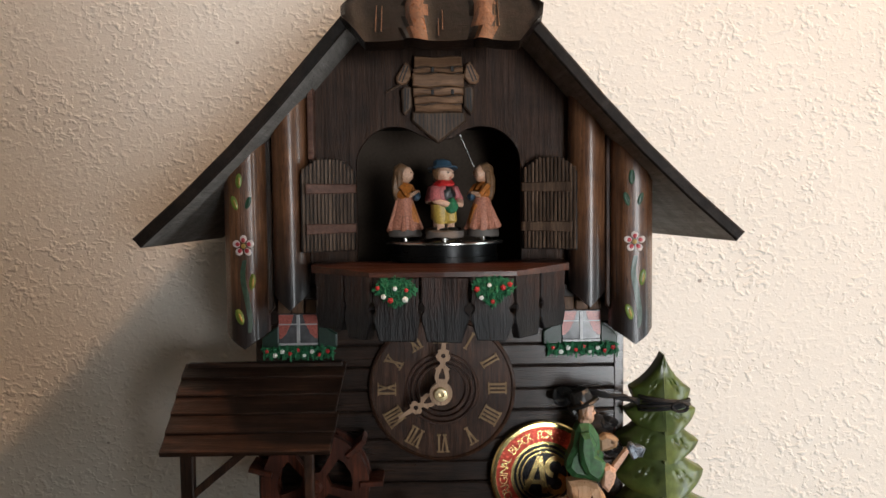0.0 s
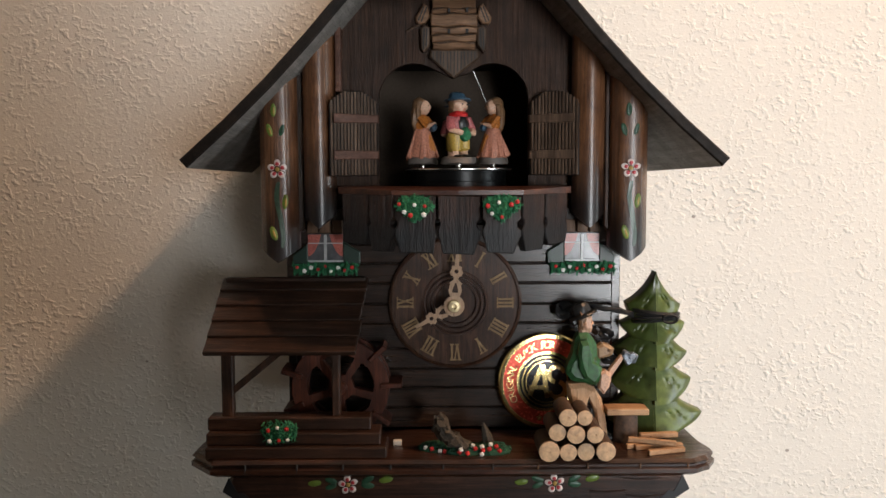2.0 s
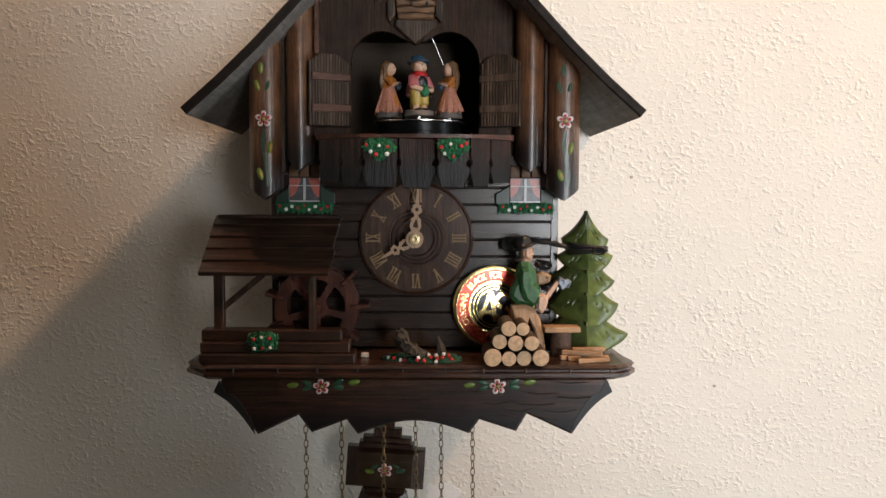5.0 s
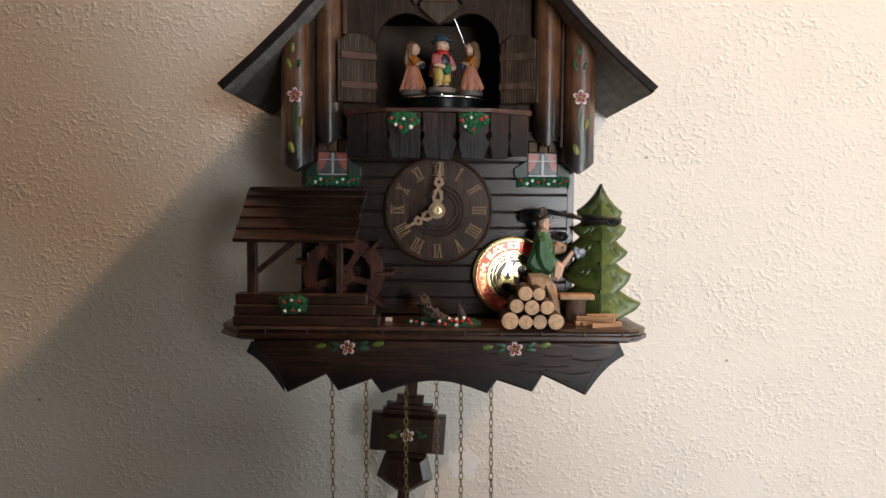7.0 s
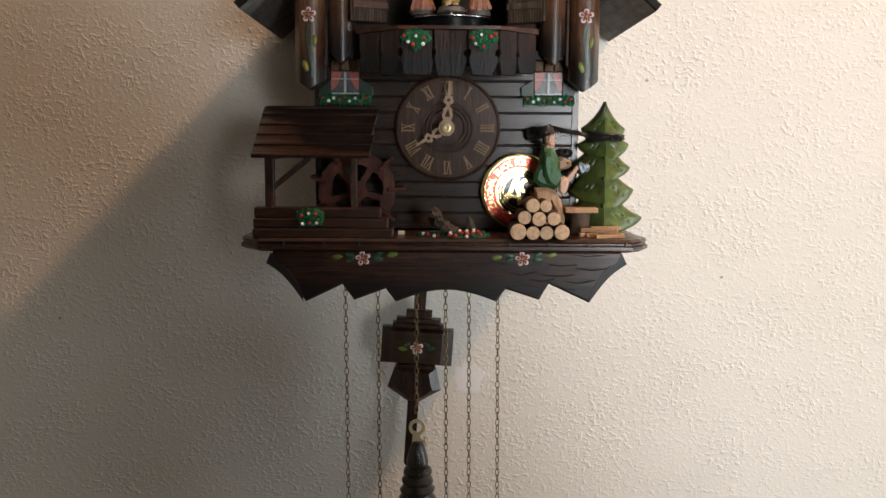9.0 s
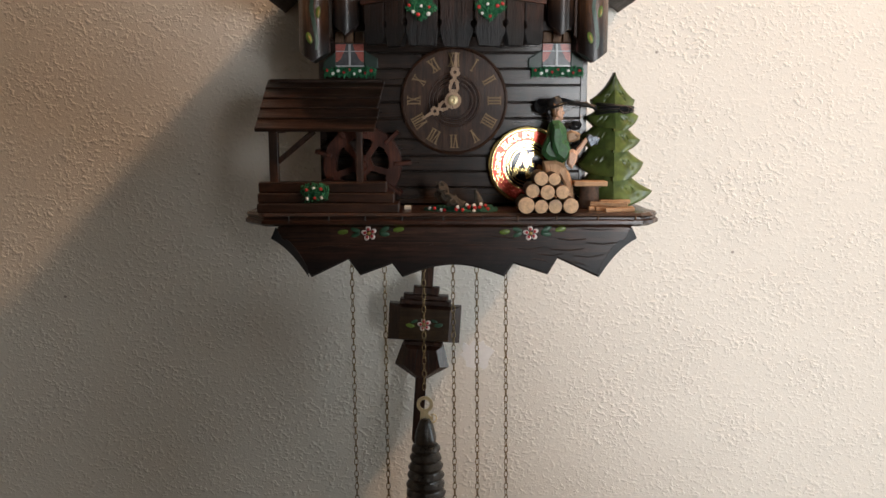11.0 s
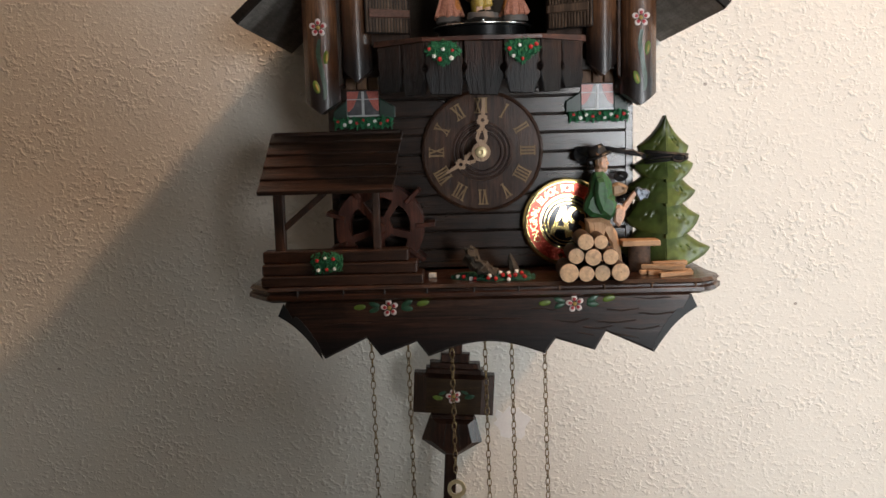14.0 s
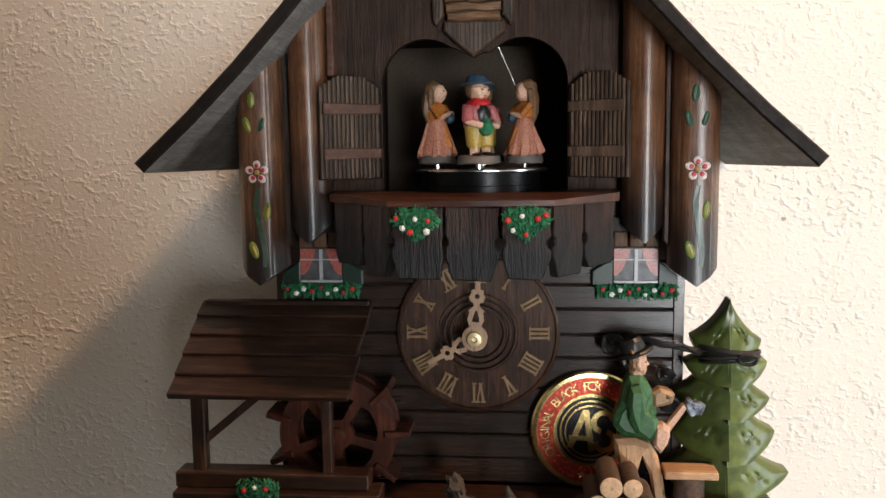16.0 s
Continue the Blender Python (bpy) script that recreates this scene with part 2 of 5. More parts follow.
    bob_front=wood("bob_front_wood", (0.030, 0.016, 0.007), (0.090, 0.050, 0.022), "x", 0.36, lacquer=0.4),
    patch=paint("wall_filler", (0.84, 0.82, 0.80), 0.6, 0.05, relief=0),
    pale=paint("pale_grey_paint", (0.42, 0.42, 0.42), 0.3, 0.15),
    hook=paint("pale_brass", (0.72, 0.58, 0.34), 0.4, 0.12, 0.5, relief=0),
    black_satin=paint("black_satin", (0.007, 0.007, 0.0075), 0.5, 0.3),
    moss=paint("moss_foam", (0.010, 0.065, 0.034), 0.85, 0.5, scale=700),
    drum=paint("drum_black", (0.004, 0.004, 0.004), 0.3, 0.1, relief=0, shine=0.12),
    paper=paint("paper_tag", (0.62, 0.60, 0.55), 0.6, 0.1),
    stem=paint("stem_paint", (0.028, 0.062, 0.036), 0.35, 0.45, scale=400.0),
)


# ---- mesh helpers: x to the right, d out from the wall, z up from the dial's centre ----
def P(x, d, z):
    return Vector((x, -d, Z0 + z))


def part(name, bm, material, parent=None, label="", smooth=False):
    """Links a bmesh as one mesh object, its origin in its middle, under a thing or part."""
    bmesh.ops.recalc_face_normals(bm, faces=bm.faces)
    pts = [v.co for v in bm.verts]
    lo = Vector([min(p[i] for p in pts) for i in range(3)])
    hi = Vector([max(p[i] for p in pts) for i in range(3)])
    mid = (lo + hi) / 2
    bmesh.ops.translate(bm, verts=bm.verts, vec=-mid)
    me = bpy.data.meshes.new(name)
    if smooth:
        for f in bm.faces:
            f.smooth = True
    bm.to_mesh(me)
    bm.free()
    for m in (material if isinstance(material, (list, tuple)) else [material]):
        me.materials.append(M[m])
    if smooth:
        me.set_sharp_from_angle(angle=radians(38))
    ob = new(name, me)
    ob.location = mid
    if parent is not None:
        attach(ob, parent)
    if label:
        tagged(ob, label)
    return ob


PLACE = {}


def attach(ob, parent):
    where = Vector(ob.location)
    PLACE[ob.name] = where
    ob.parent = parent
    ob.location = where - PLACE.get(parent.name, Vector(parent.location))


def thing(name, at, label, category, group="", kind=""):
    ob = new(name)
    ob.location = at
    ob.empty_display_size = 0.01
    PLACE[ob.name] = Vector(at)
    return tagged(ob, label, category, group, kind)


def solid(name, bm, material, label, category, group="", kind="", smooth=False):
    ob = part(name, bm, material, None, "", smooth)
    PLACE[ob.name] = Vector(ob.location)
    return tagged(ob, label, category, group, kind)


def soften(bm, faces, width, segments=1):
    if width:
        edges = {e for f in faces for e in f.edges}
        bmesh.ops.bevel(bm, geom=list(edges), offset=width, segments=segments, affect="EDGES", clamp_overlap=True)


def add_box(bm, x0, x1, d0, d1, z0, z1, bevel=0.0, mat=0):
    n = len(bm.faces)
    vs = [bm.verts.new(P(x, d, z)) for x in (x0, x1) for d in (d0, d1) for z in (z0, z1)]
    faces = [bm.faces.new([vs[i] for i in q]) for q in ((0, 1, 3, 2), (4, 6, 7, 5), (0, 4, 5, 1), (2, 3, 7, 6), (0, 2, 6, 4), (1, 5, 7, 3))]
    soften(bm, faces, bevel)
    bm.faces.ensure_lookup_table()
    for f in bm.faces[n if not bevel else 0:]:
        if mat and not bevel:
            f.material_index = mat
    return bm


def box(x0, x1, d0, d1, z0, z1, bevel=0.0006):
    return add_box(bmesh.new(), x0, x1, d0, d1, z0, z1, bevel)


def add_slab(bm, outline, d0, d1, bevel=0.0, mat=0, shear=None):
    """An (x, z) outline, extruded from d0 to d1. shear(x, z): how far out a point is moved."""
    push = shear or (lambda x, z: 0.0)
    back = [bm.verts.new(P(x, d0 + push(x, z), z)) for x, z in outline]
    front = [bm.verts.new(P(x, d1 + push(x, z), z)) for x, z in outline]
    k = len(outline)
    fs = [bm.faces.new(front), bm.faces.new(back[::-1])]
    fs += [bm.faces.new((back[i], back[(i + 1) % k], front[(i + 1) % k], front[i])) for i in range(k)]
    for f in fs:
        f.material_index = mat
    if bevel:
        bmesh.ops.recalc_face_normals(bm, faces=fs)
        edges = list(fs[0].edges)
        bmesh.ops.bevel(bm, geom=edges, offset=bevel, segments=1, affect="EDGES", clamp_overlap=True)
    return bm


def slab(outline, d0, d1, bevel=0.0006, shear=None):
    return add_slab(bmesh.new(), outline, d0, d1, bevel, 0, shear)


def holed(outer, holes, d0, d1):
    """A plate with holes."""
    bm = bmesh.new()
    edges = []
    for loop in (outer, *holes):
        vs = [bm.verts.new(P(x, d1, z)) for x, z in loop]
        edges += [bm.edges.new((vs[i], vs[(i + 1) % len(vs)])) for i in range(len(vs))]
    bmesh.ops.triangle_fill(bm, edges=edges, use_beauty=True)
    out = bmesh.ops.extrude_face_region(bm, geom=list(bm.faces))
    moved = [g for g in out["geom"] if isinstance(g, bmesh.types.BMVert)]
    bmesh.ops.translate(bm, verts=moved, vec=(0, d1 - d0, 0))
    return bm


def circle(cx, cz, r, n=32, a0=0.0, a1=360.0):
    full = abs(a1 - a0) >= 359.9
    k = n if full else n + 1
    return [(cx + r * math.cos(radians(a0 + (a1 - a0) * i / n)), cz + r * math.sin(radians(a0 + (a1 - a0) * i / n))) for i in range(k)]


def add_lathe(bm, origin, axis, profile, n=24, mat=0, turn=0.0):
    """Profile of (radius, distance along axis)."""
    axis = Vector(axis).normalized()
    q = axis.to_track_quat("Z", "Y")
    rings = []
    for r, h in profile:
        rings.append([bm.verts.new(Vector(origin) + q @ Vector((r * math.cos(2 * math.pi * i / n + turn), r * math.sin(2 * math.pi * i / n + turn), h))) for i in range(n)])
    for a, b in zip(rings, rings[1:]):
        for i in range(n):
            f = bm.faces.new((a[i], a[(i + 1) % n], b[(i + 1) % n], b[i]))
            f.material_index = mat
    for ring in (rings[0], rings[-1]):
        f = bm.faces.new(ring)
        f.material_index = mat
    return bm


def add_ball(bm, centre, size, n=12, m=8, mat=0, turn=None):
    """An ellipsoid with half-axes size (x, d, z)."""
    c = Vector(centre)
    rot = turn or Matrix.Identity(3)
    rows = []
    for j in range(1, m):
        th = math.pi * j / m
        rows.append([bm.verts.new(c + rot @ Vector((size[0] * math.sin(th) * math.cos(2 * math.pi * i / n), size[1] * math.sin(th) * math.sin(2 * math.pi * i / n), size[2] * math.cos(th)))) for i in range(n)])
    top, bot = bm.verts.new(c + rot @ Vector((0, 0, size[2]))), bm.verts.new(c - rot @ Vector((0, 0, size[2])))
    fs = [bm.faces.new((top, rows[0][i], rows[0][(i + 1) % n])) for i in range(n)]
    fs += [bm.faces.new((bot, rows[-1][(i + 1) % n], rows[-1][i])) for i in range(n)]
    for a, b in zip(rows, rows[1:]):
        fs += [bm.faces.new((a[i], b[i], b[(i + 1) % n], a[(i + 1) % n])) for i in range(n)]
    for f in fs:
        f.material_index = mat
    return bm


def add_limb(bm, a, b, r0, r1, n=10, mat=0):
    a, b = Vector(a), Vector(b)
    length = (b - a).length
    return add_lathe(bm, a, b - a, [(r0 * 0.6, -r0 * 0.5), (r0, 0), (r1, length), (r1 * 0.6, length + r1 * 0.5)], n, mat)


def add_tube(bm, pts, r, n=8, mat=0):
    pts = [Vector(p) for p in pts]
    rings = []
    for i, p in enumerate(pts):
        d = (pts[min(i + 1, len(pts) - 1)] - pts[max(i - 1, 0)]).normalized()
        q = d.to_track_quat("Z", "Y")
        rings.append([bm.verts.new(p + q @ Vector((r * math.cos(2 * math.pi * k / n), r * math.sin(2 * math.pi * k / n), 0))) for k in range(n)])
    for a, b in zip(rings, rings[1:]):
        for k in range(n):
            f = bm.faces.new((a[k], a[(k + 1) % n], b[(k + 1) % n], b[k]))
            f.material_index = mat
    for ring in (rings[0], rings[-1]):
        bm.faces.new(ring).material_index = mat
    return bm


def stick(x0, z0, x1, z1, w):
    """Outline of a straight bar in the (x, z) plane."""
    dx, dz = x1 - x0, z1 - z0
    k = math.hypot(dx, dz)
    nx, nz = -dz / k * w / 2, dx / k * w / 2
    return [(x0 + nx, z0 + nz), (x0 - nx, z0 - nz), (x1 - nx, z1 - nz), (x1 + nx, z1 + nz)]


def turned(outline, deg, cx=0.0, cz=0.0):
    c, s = math.cos(radians(deg)), math.sin(radians(deg))
    return [(cx + x * c - z * s, cz + x * s + z * c) for x, z in outline]


# ---- the room: one textured wall, closed round the camera ----
def flat(name, x0, x1, y0, y1, z0, z1, material):
    bm = bmesh.new()
    vs = [bm.verts.new((x, y, z)) for x in (x0, x1) for y in (y0, y1) for z in (z0, z1)]
    for q in ((0, 1, 3, 2), (4, 6, 7, 5), (0, 4, 5, 1), (2, 3, 7, 6), (0, 2, 6, 4), (1, 5, 7, 3)):
        bm.faces.new([vs[i] for i in q])
    return solid(name, bm, material, "", "", kind="structure")


tagged(flat("wall_north", -3.0, 2.7, 0.0, 0.12, 0.0, 2.9, "wall"), "cream painted wall with knockdown plaster texture", "wall")
tagged(flat("wall_west", -3.12, -3.0, -4.2, 0.12, 0.0, 2.9, "wall"), "cream painted side wall of the room", "wall")
tagged(flat("floor", -3.0, 2.7, -4.2, 0.0, -0.1, 0.0, "floor"), "plain brown floor of the room", "floor")
tagged(flat("ceiling", -3.0, 2.7, -4.2, 0.0, 2.9, 3.0, "ceiling"), "painted ceiling of the room", "ceiling")
# rear and east walls with window openings
tagged(solid("wall_south", holed([(-3.0, -Z0), (2.7, -Z0), (2.7, 2.9 - Z0), (-3.0, 2.9 - Z0)], [[(-2.35, 0.75 - Z0), (-0.85, 0.75 - Z0), (-0.85, 1.82 - Z0), (-2.35, 1.82 - Z0)]], 4.2, 4.32), "wall", "", "", kind="structure"), "cream painted rear wall with a window opening", "wall")
east = holed([(0.0, -Z0), (4.2, -Z0), (4.2, 2.9 - Z0), (0.0, 2.9 - Z0)], [[(0.5, 0.62 - Z0), (1.3, 0.62 - Z0), (1.3, 1.94 - Z0), (0.5, 1.94 - Z0)]], 0.0, 0.12)
bmesh.ops.transform(east, matrix=Matrix.Translation((2.82, 0, 0)) @ Matrix.Rotation(radians(-90), 4, "Z"), verts=east.verts)
tagged(solid("wall_east", east, "wall", "", "", kind="structure"), "cream painted side wall with a window opening", "wall")
# an unseen drawn-back curtain, added behind the viewer to cut the daylight off slantwise
folds = []
for i in range(25):
    u = i / 24
    folds.append((u, 0.018 * math.sin(u * 40)))
bm = bmesh.new()
low = [bm.verts.new((-0.44 + u * 1.52, -1.02 + w, 0.01)) for u, w in folds]
high = [bm.verts.new((-1.07 + u * 0.54, -1.02 + w, 2.72)) for u, w in folds]
for a in range(24):
    bm.faces.new((low[a], low[a + 1], high[a + 1], high[a]))
bmesh.ops.solidify(bm, geom=list(bm.faces), thickness=0.004)
tagged(solid("curtain", bm, "dark_cloth", "", "", kind="structure"), "dark brown curtain added out of view to block daylight slantwise", "curtain")


# ---- the cuckoo clock ----
clock = thing("cuckoo_clock", P(0, 0.0, -0.05), "dark-stained carved wooden chalet cuckoo clock hung on the wall", "clock")
PLATFORM = -0.0875       # top of the platform


def painted_flower(parent, x, z, d, r, tilt=0.0, name="painted_flower"):
    """Five white petals with red hearts and a yellow middle, brushed on in thick paint."""
    bm = bmesh.new()
    for i in range(5):
        a = radians(90 + tilt + 72 * i)
        px, pz = x + r * 0.66 * math.cos(a), z + r * 0.66 * math.sin(a)
        wob = 1 + 0.07 * math.sin(i * 2.4 + x * 500)
        add_ball(bm, P(px, d, pz), (r * 0.37 * wob, 0.0006, r * 0.34 / wob), 12, 6, 0, Matrix.Rotation(-a, 3, "Y"))
        add_ball(bm, P(x + r * 0.55 * math.cos(a), d + 0.0004, z + r * 0.55 * math.sin(a)), (r * 0.22, 0.0005, r * 0.20), 10, 6, 1, Matrix.Rotation(-a, 3, "Y"))
    add_ball(bm, P(x, d, z), (r * 0.24, 0.0008, r * 0.24), 10, 6, 2)
    return part(name, bm, ("petal", "crimson", "ochre"), parent, "hand-painted white flower with red dots", True)


def painted_leaf(parent, x, z, d, length, width, deg, material):
    rot = Matrix.Rotation(radians(-deg), 3, "Y")
    bm = add_ball(bmesh.new(), P(x, d, z), (length / 2, 0.0005, width / 2), 14, 6, 0, rot)
    return part("painted_leaf", bm, material, parent, "", True)


def painted_stem(parent, pts, depth, w):
    """A broad brush stroke along a bent line, lying on a surface of the given depth(x)."""
    fine = []
    for i in range(len(pts) - 1):
        p0, p1, p2, p3 = pts[max(i - 1, 0)], pts[i], pts[i + 1], pts[min(i + 2, len(pts) - 1)]
        for k in range(6):
            t = k / 6
            fine.append(tuple(0.5 * (2 * p1[c] + (p2[c] - p0[c]) * t + (2 * p0[c] - 5 * p1[c] + 4 * p2[c] - p3[c]) * t * t + (3 * p1[c] - p0[c] - 3 * p2[c] + p3[c]) * t ** 3) for c in (0, 1)))
    n = len(fine) - 1
    half = [w * (0.35 + 0.65 * math.sin(math.pi * min(1, 0.08 + 0.9 * i / n)) ** 0.6) for i in range(n + 1)]
    o = [(x - h, z) for (x, z), h in zip(fine, half)] + [(x + h, z) for (x, z), h in reversed(list(zip(fine, half)))]
    return part("painted_stem", slab(o, -0.0004, 0.0003, 0, lambda x, z: depth(x)), "stem", parent, "", False)


# lower case: side boards, back and clapboards
for name, x0, x1 in (("case_side", -0.1095, -0.1015), ("case_side", 0.1015, 0.1095)):
    part(name, box(x0, x1, 0.004, 0.1335, PLATFORM, 0.062), "side", clock)
part("case_backing", box(-0.1015, 0.1015, 0.128, 0.1335, PLATFORM, 0.062), "groove", clock)
part("case_back", box(-0.1015, 0.1015, 0.004, 0.010, PLATFORM, 0.062), "side", clock)
zs = [PLATFORM + 0.0005, -0.0724, -0.0588, -0.0457, -0.0318, -0.0145, -0.0014, 0.0128, 0.0262, 0.0393, 0.053]
for i, (a, b) in enumerate(zip(zs, zs[1:])):
    j = 0.0003 * math.sin(i * 2.3)
    part("clapboard", add_slab(bmesh.new(), [(-0.1110, a + 0.0003), (0.1110, a + 0.0003), (0.1110, b - 0.0003), (-0.1110, b - 0.0003)], 0.1335, 0.1382 + j, 0.0009), "clap", clock)
part("corner_strip", box(-0.1118, -0.1062, 0.1382, 0.1394, PLATFORM, 0.05, 0.0004), "clap", clock)
part("corner_strip", box(0.1062, 0.1118, 0.1382, 0.1394, PLATFORM, 0.05, 0.0004), "clap", clock)

# upper case
part("upper_side", box(-0.1165, -0.1085, 0.03, 0.150, 0.048, 0.1330), "side", clock)
part("upper_side", box(0.1085, 0.1165, 0.03, 0.150, 0.048, 0.1330), "side", clock)
part("upper_floor", box(-0.1085, 0.1085, 0.03, 0.150, 0.056, 0.064), "side", clock)
part("upper_back", slab([(-0.1085, 0.064), (0.1085, 0.064), (0.1085, 0.133), (0.0, 0.245), (-0.1085, 0.133)], 0.03, 0.036), "side", clock)

# gable board with the heart-topped stage opening
arch = [(-0.0490, 0.066), (-0.0490, 0.118)] + [(-0.0258 + 0.0232 * math.cos(radians(a)), 0.1345 + 0.0235 * math.sin(radians(a))) for a in range(176, 44, -12)]
arch += [(-0.0045, 0.1503), (0.0, 0.1480), (0.0045, 0.1503)]
arch += [(0.0258 + 0.0232 * math.cos(radians(a)), 0.1345 + 0.0235 * math.sin(radians(a))) for a in range(136, 0, -12)] + [(0.0490, 0.118), (0.0490, 0.066)]
part("gable_board", holed([(-0.1080, 0.0645), (0.1080, 0.0645), (0.1080, 0.1390), (0.0640, 0.1895), (0.0, 0.2560), (-0.0640, 0.1895), (-0.1080, 0.1390)], [arch], 0.139, 0.1455), "gable", clock)

# stage behind the opening
part("stage_back", slab([(-0.058, 0.066), (0.058, 0.066), (0.058, 0.165), (-0.058, 0.165)], 0.066, 0.070), "stage_back", clock, "grey-brown painted back of the stage")
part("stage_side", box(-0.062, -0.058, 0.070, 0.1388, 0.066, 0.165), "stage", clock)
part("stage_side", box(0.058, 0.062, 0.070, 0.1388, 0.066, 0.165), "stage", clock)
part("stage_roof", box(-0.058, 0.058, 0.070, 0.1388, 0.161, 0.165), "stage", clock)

# carved water barrel and crest above the opening
crest = part("crest", slab([(-0.0150, 0.166), (0.0158, 0.166), (0.0168, 0.1605), (0.0085, 0.1545), (0.0, 0.1478), (-0.0085, 0.1545), (-0.0155, 0.1612)], 0.1455, 0.1510, 0.001), "carving", clock, "carved crest with upright grooves")
for i in range(13):
    x = -0.0130 + i * 0.00222
    low = 0.1502 + abs(x) * 0.72
    part("groove", slab(stick(x, low, x, 0.1648, 0.0006), 0.1508, 0.15125, 0), "groove", crest)
for s in (-1, 1):
    upper = part("carved_leaf", slab([(s * x, z) for x, z in ((0.0152, 0.1865), (0.0168, 0.1935), (0.0190, 0.1948), (0.0243, 0.1862), (0.0240, 0.1835), (0.0222, 0.1818), (0.0185, 0.1822))], 0.1455, 0.1515, 0.0008), "tank", clock)
    lower = part("carved_leaf", slab([(s * x, z) for x, z in ((0.0152, 0.1800), (0.0190, 0.1812), (0.0213, 0.1790), (0.0208, 0.1660), (0.0192, 0.1640), (0.0152, 0.1690))], 0.1455, 0.1512, 0.0008), "carving", clock)
    for leaf, a, b, c, d in ((upper, 0.0172, 0.1925, 0.0208, 0.1832), (upper, 0.0190, 0.1928, 0.0226, 0.1840), (lower, 0.0172, 0.1790, 0.0176, 0.1675), (lower, 0.0188, 0.1795, 0.0194, 0.1660)):
        part("groove", slab(stick(s * a, b, s * c, d, 0.0008), 0.1508, 0.1518, 0), "groove", leaf)
round_off = lambda x, z: -0.0042 * ((z - 0.1820) / 0.0165) ** 2
barrel = part("barrel", slab([(-0.0130, 0.1660), (0.0139, 0.1660), (0.0139, 0.1978), (-0.0130, 0.1978)], 0.1455, 0.1500, 0.0008), "carving", clock, "carved light brown barrel of staves with dark joints")
lines = (0.1655, 0.1703, 0.1748, 0.1796, 0.1879, 0.1913, 0.1982)
for k, (a, b) in enumerate(zip(lines, lines[1:])):
    wob = lambda x, k=k: 0.0005 * math.sin(k * 2.1 + x * 330)
    side = 0.0148 - 0.0016 * abs((a + b) / 2 - 0.182) / 0.0165
    xs = [-side + (2 * side + 0.0005) * i / 10 for i in range(11)]
    o = [(x, a + 0.0004 + wob(x)) for x in xs] + [(x, b - 0.0004 + wob(x + 0.003)) for x in reversed(xs)]
    part("stave", slab(o, 0.1490, 0.1556, 0.0007, round_off), "tank", barrel)
for x, z in ((-0.0030, 0.1897), (0.0085, 0.1900), (-0.0030, 0.1768), (0.0085, 0.1768)):
    part("rivet", slab(stick(x, z - 0.0015, x, z + 0.0015, 0.0018), 0.1550, 0.1562, 0.0003), "groove", barrel)
part("nail", add_tube(bmesh.new(), [P(-0.0300, 0.151, 0.1775), P(-0.0215, 0.1535, 0.1815)], 0.0006, 6), "carving", clock)

# pillars
def swell(u, square):
    """How far a post stands out across its width."""
    if square:
        return 0.45 + 0.55 * (0.66 * min(1.0, 5.0 * min(u, 1 - u)) + 0.34 * math.sin(math.pi * u))
    return 0.45 + 0.55 * math.sin(math.pi * u) ** 0.6


def pillar(x0, x1, low, tip, d_back, d_front, top_in, top_out, material, s, square):
    """A half-round post with a pointed foot; its head is cut along the roof."""
    bm = bmesh.new()
    rings = [[], [], [], []]
    n = 18
    for u in [i / n for i in range(n + 1)]:
        k = swell(u, square)
        x = s * (x0 + (x1 - x0) * u)
        d = d_back + (d_front - d_back) * k
        zl = low + (tip - low) * (1 - abs(2 * u - 1))
        zh = top_in + (top_out - top_in) * u
        for ring, dd, zz in zip(rings, (d, d, d_back, d_back), (zl, zh, zl, zh)):
            ring.append(bm.verts.new(P(x, dd, zz)))
    fl, fh, bl, bh = rings
    for i in range(n):
        for q in ((fl[i], fl[i + 1], fh[i + 1], fh[i]), (bl[i], bh[i], bh[i + 1], bl[i + 1]), (fl[i], bl[i], bl[i + 1], fl[i + 1]), (fh[i], fh[i + 1], bh[i + 1], bh[i])):
            bm.faces.new(q)
    for i in (0, n):
        bm.faces.new((fl[i], fh[i], bh[i], bl[i]))
    return part("pillar", bm, material, clock, "glossy stained post, sprayed black towards its pointed foot", True)


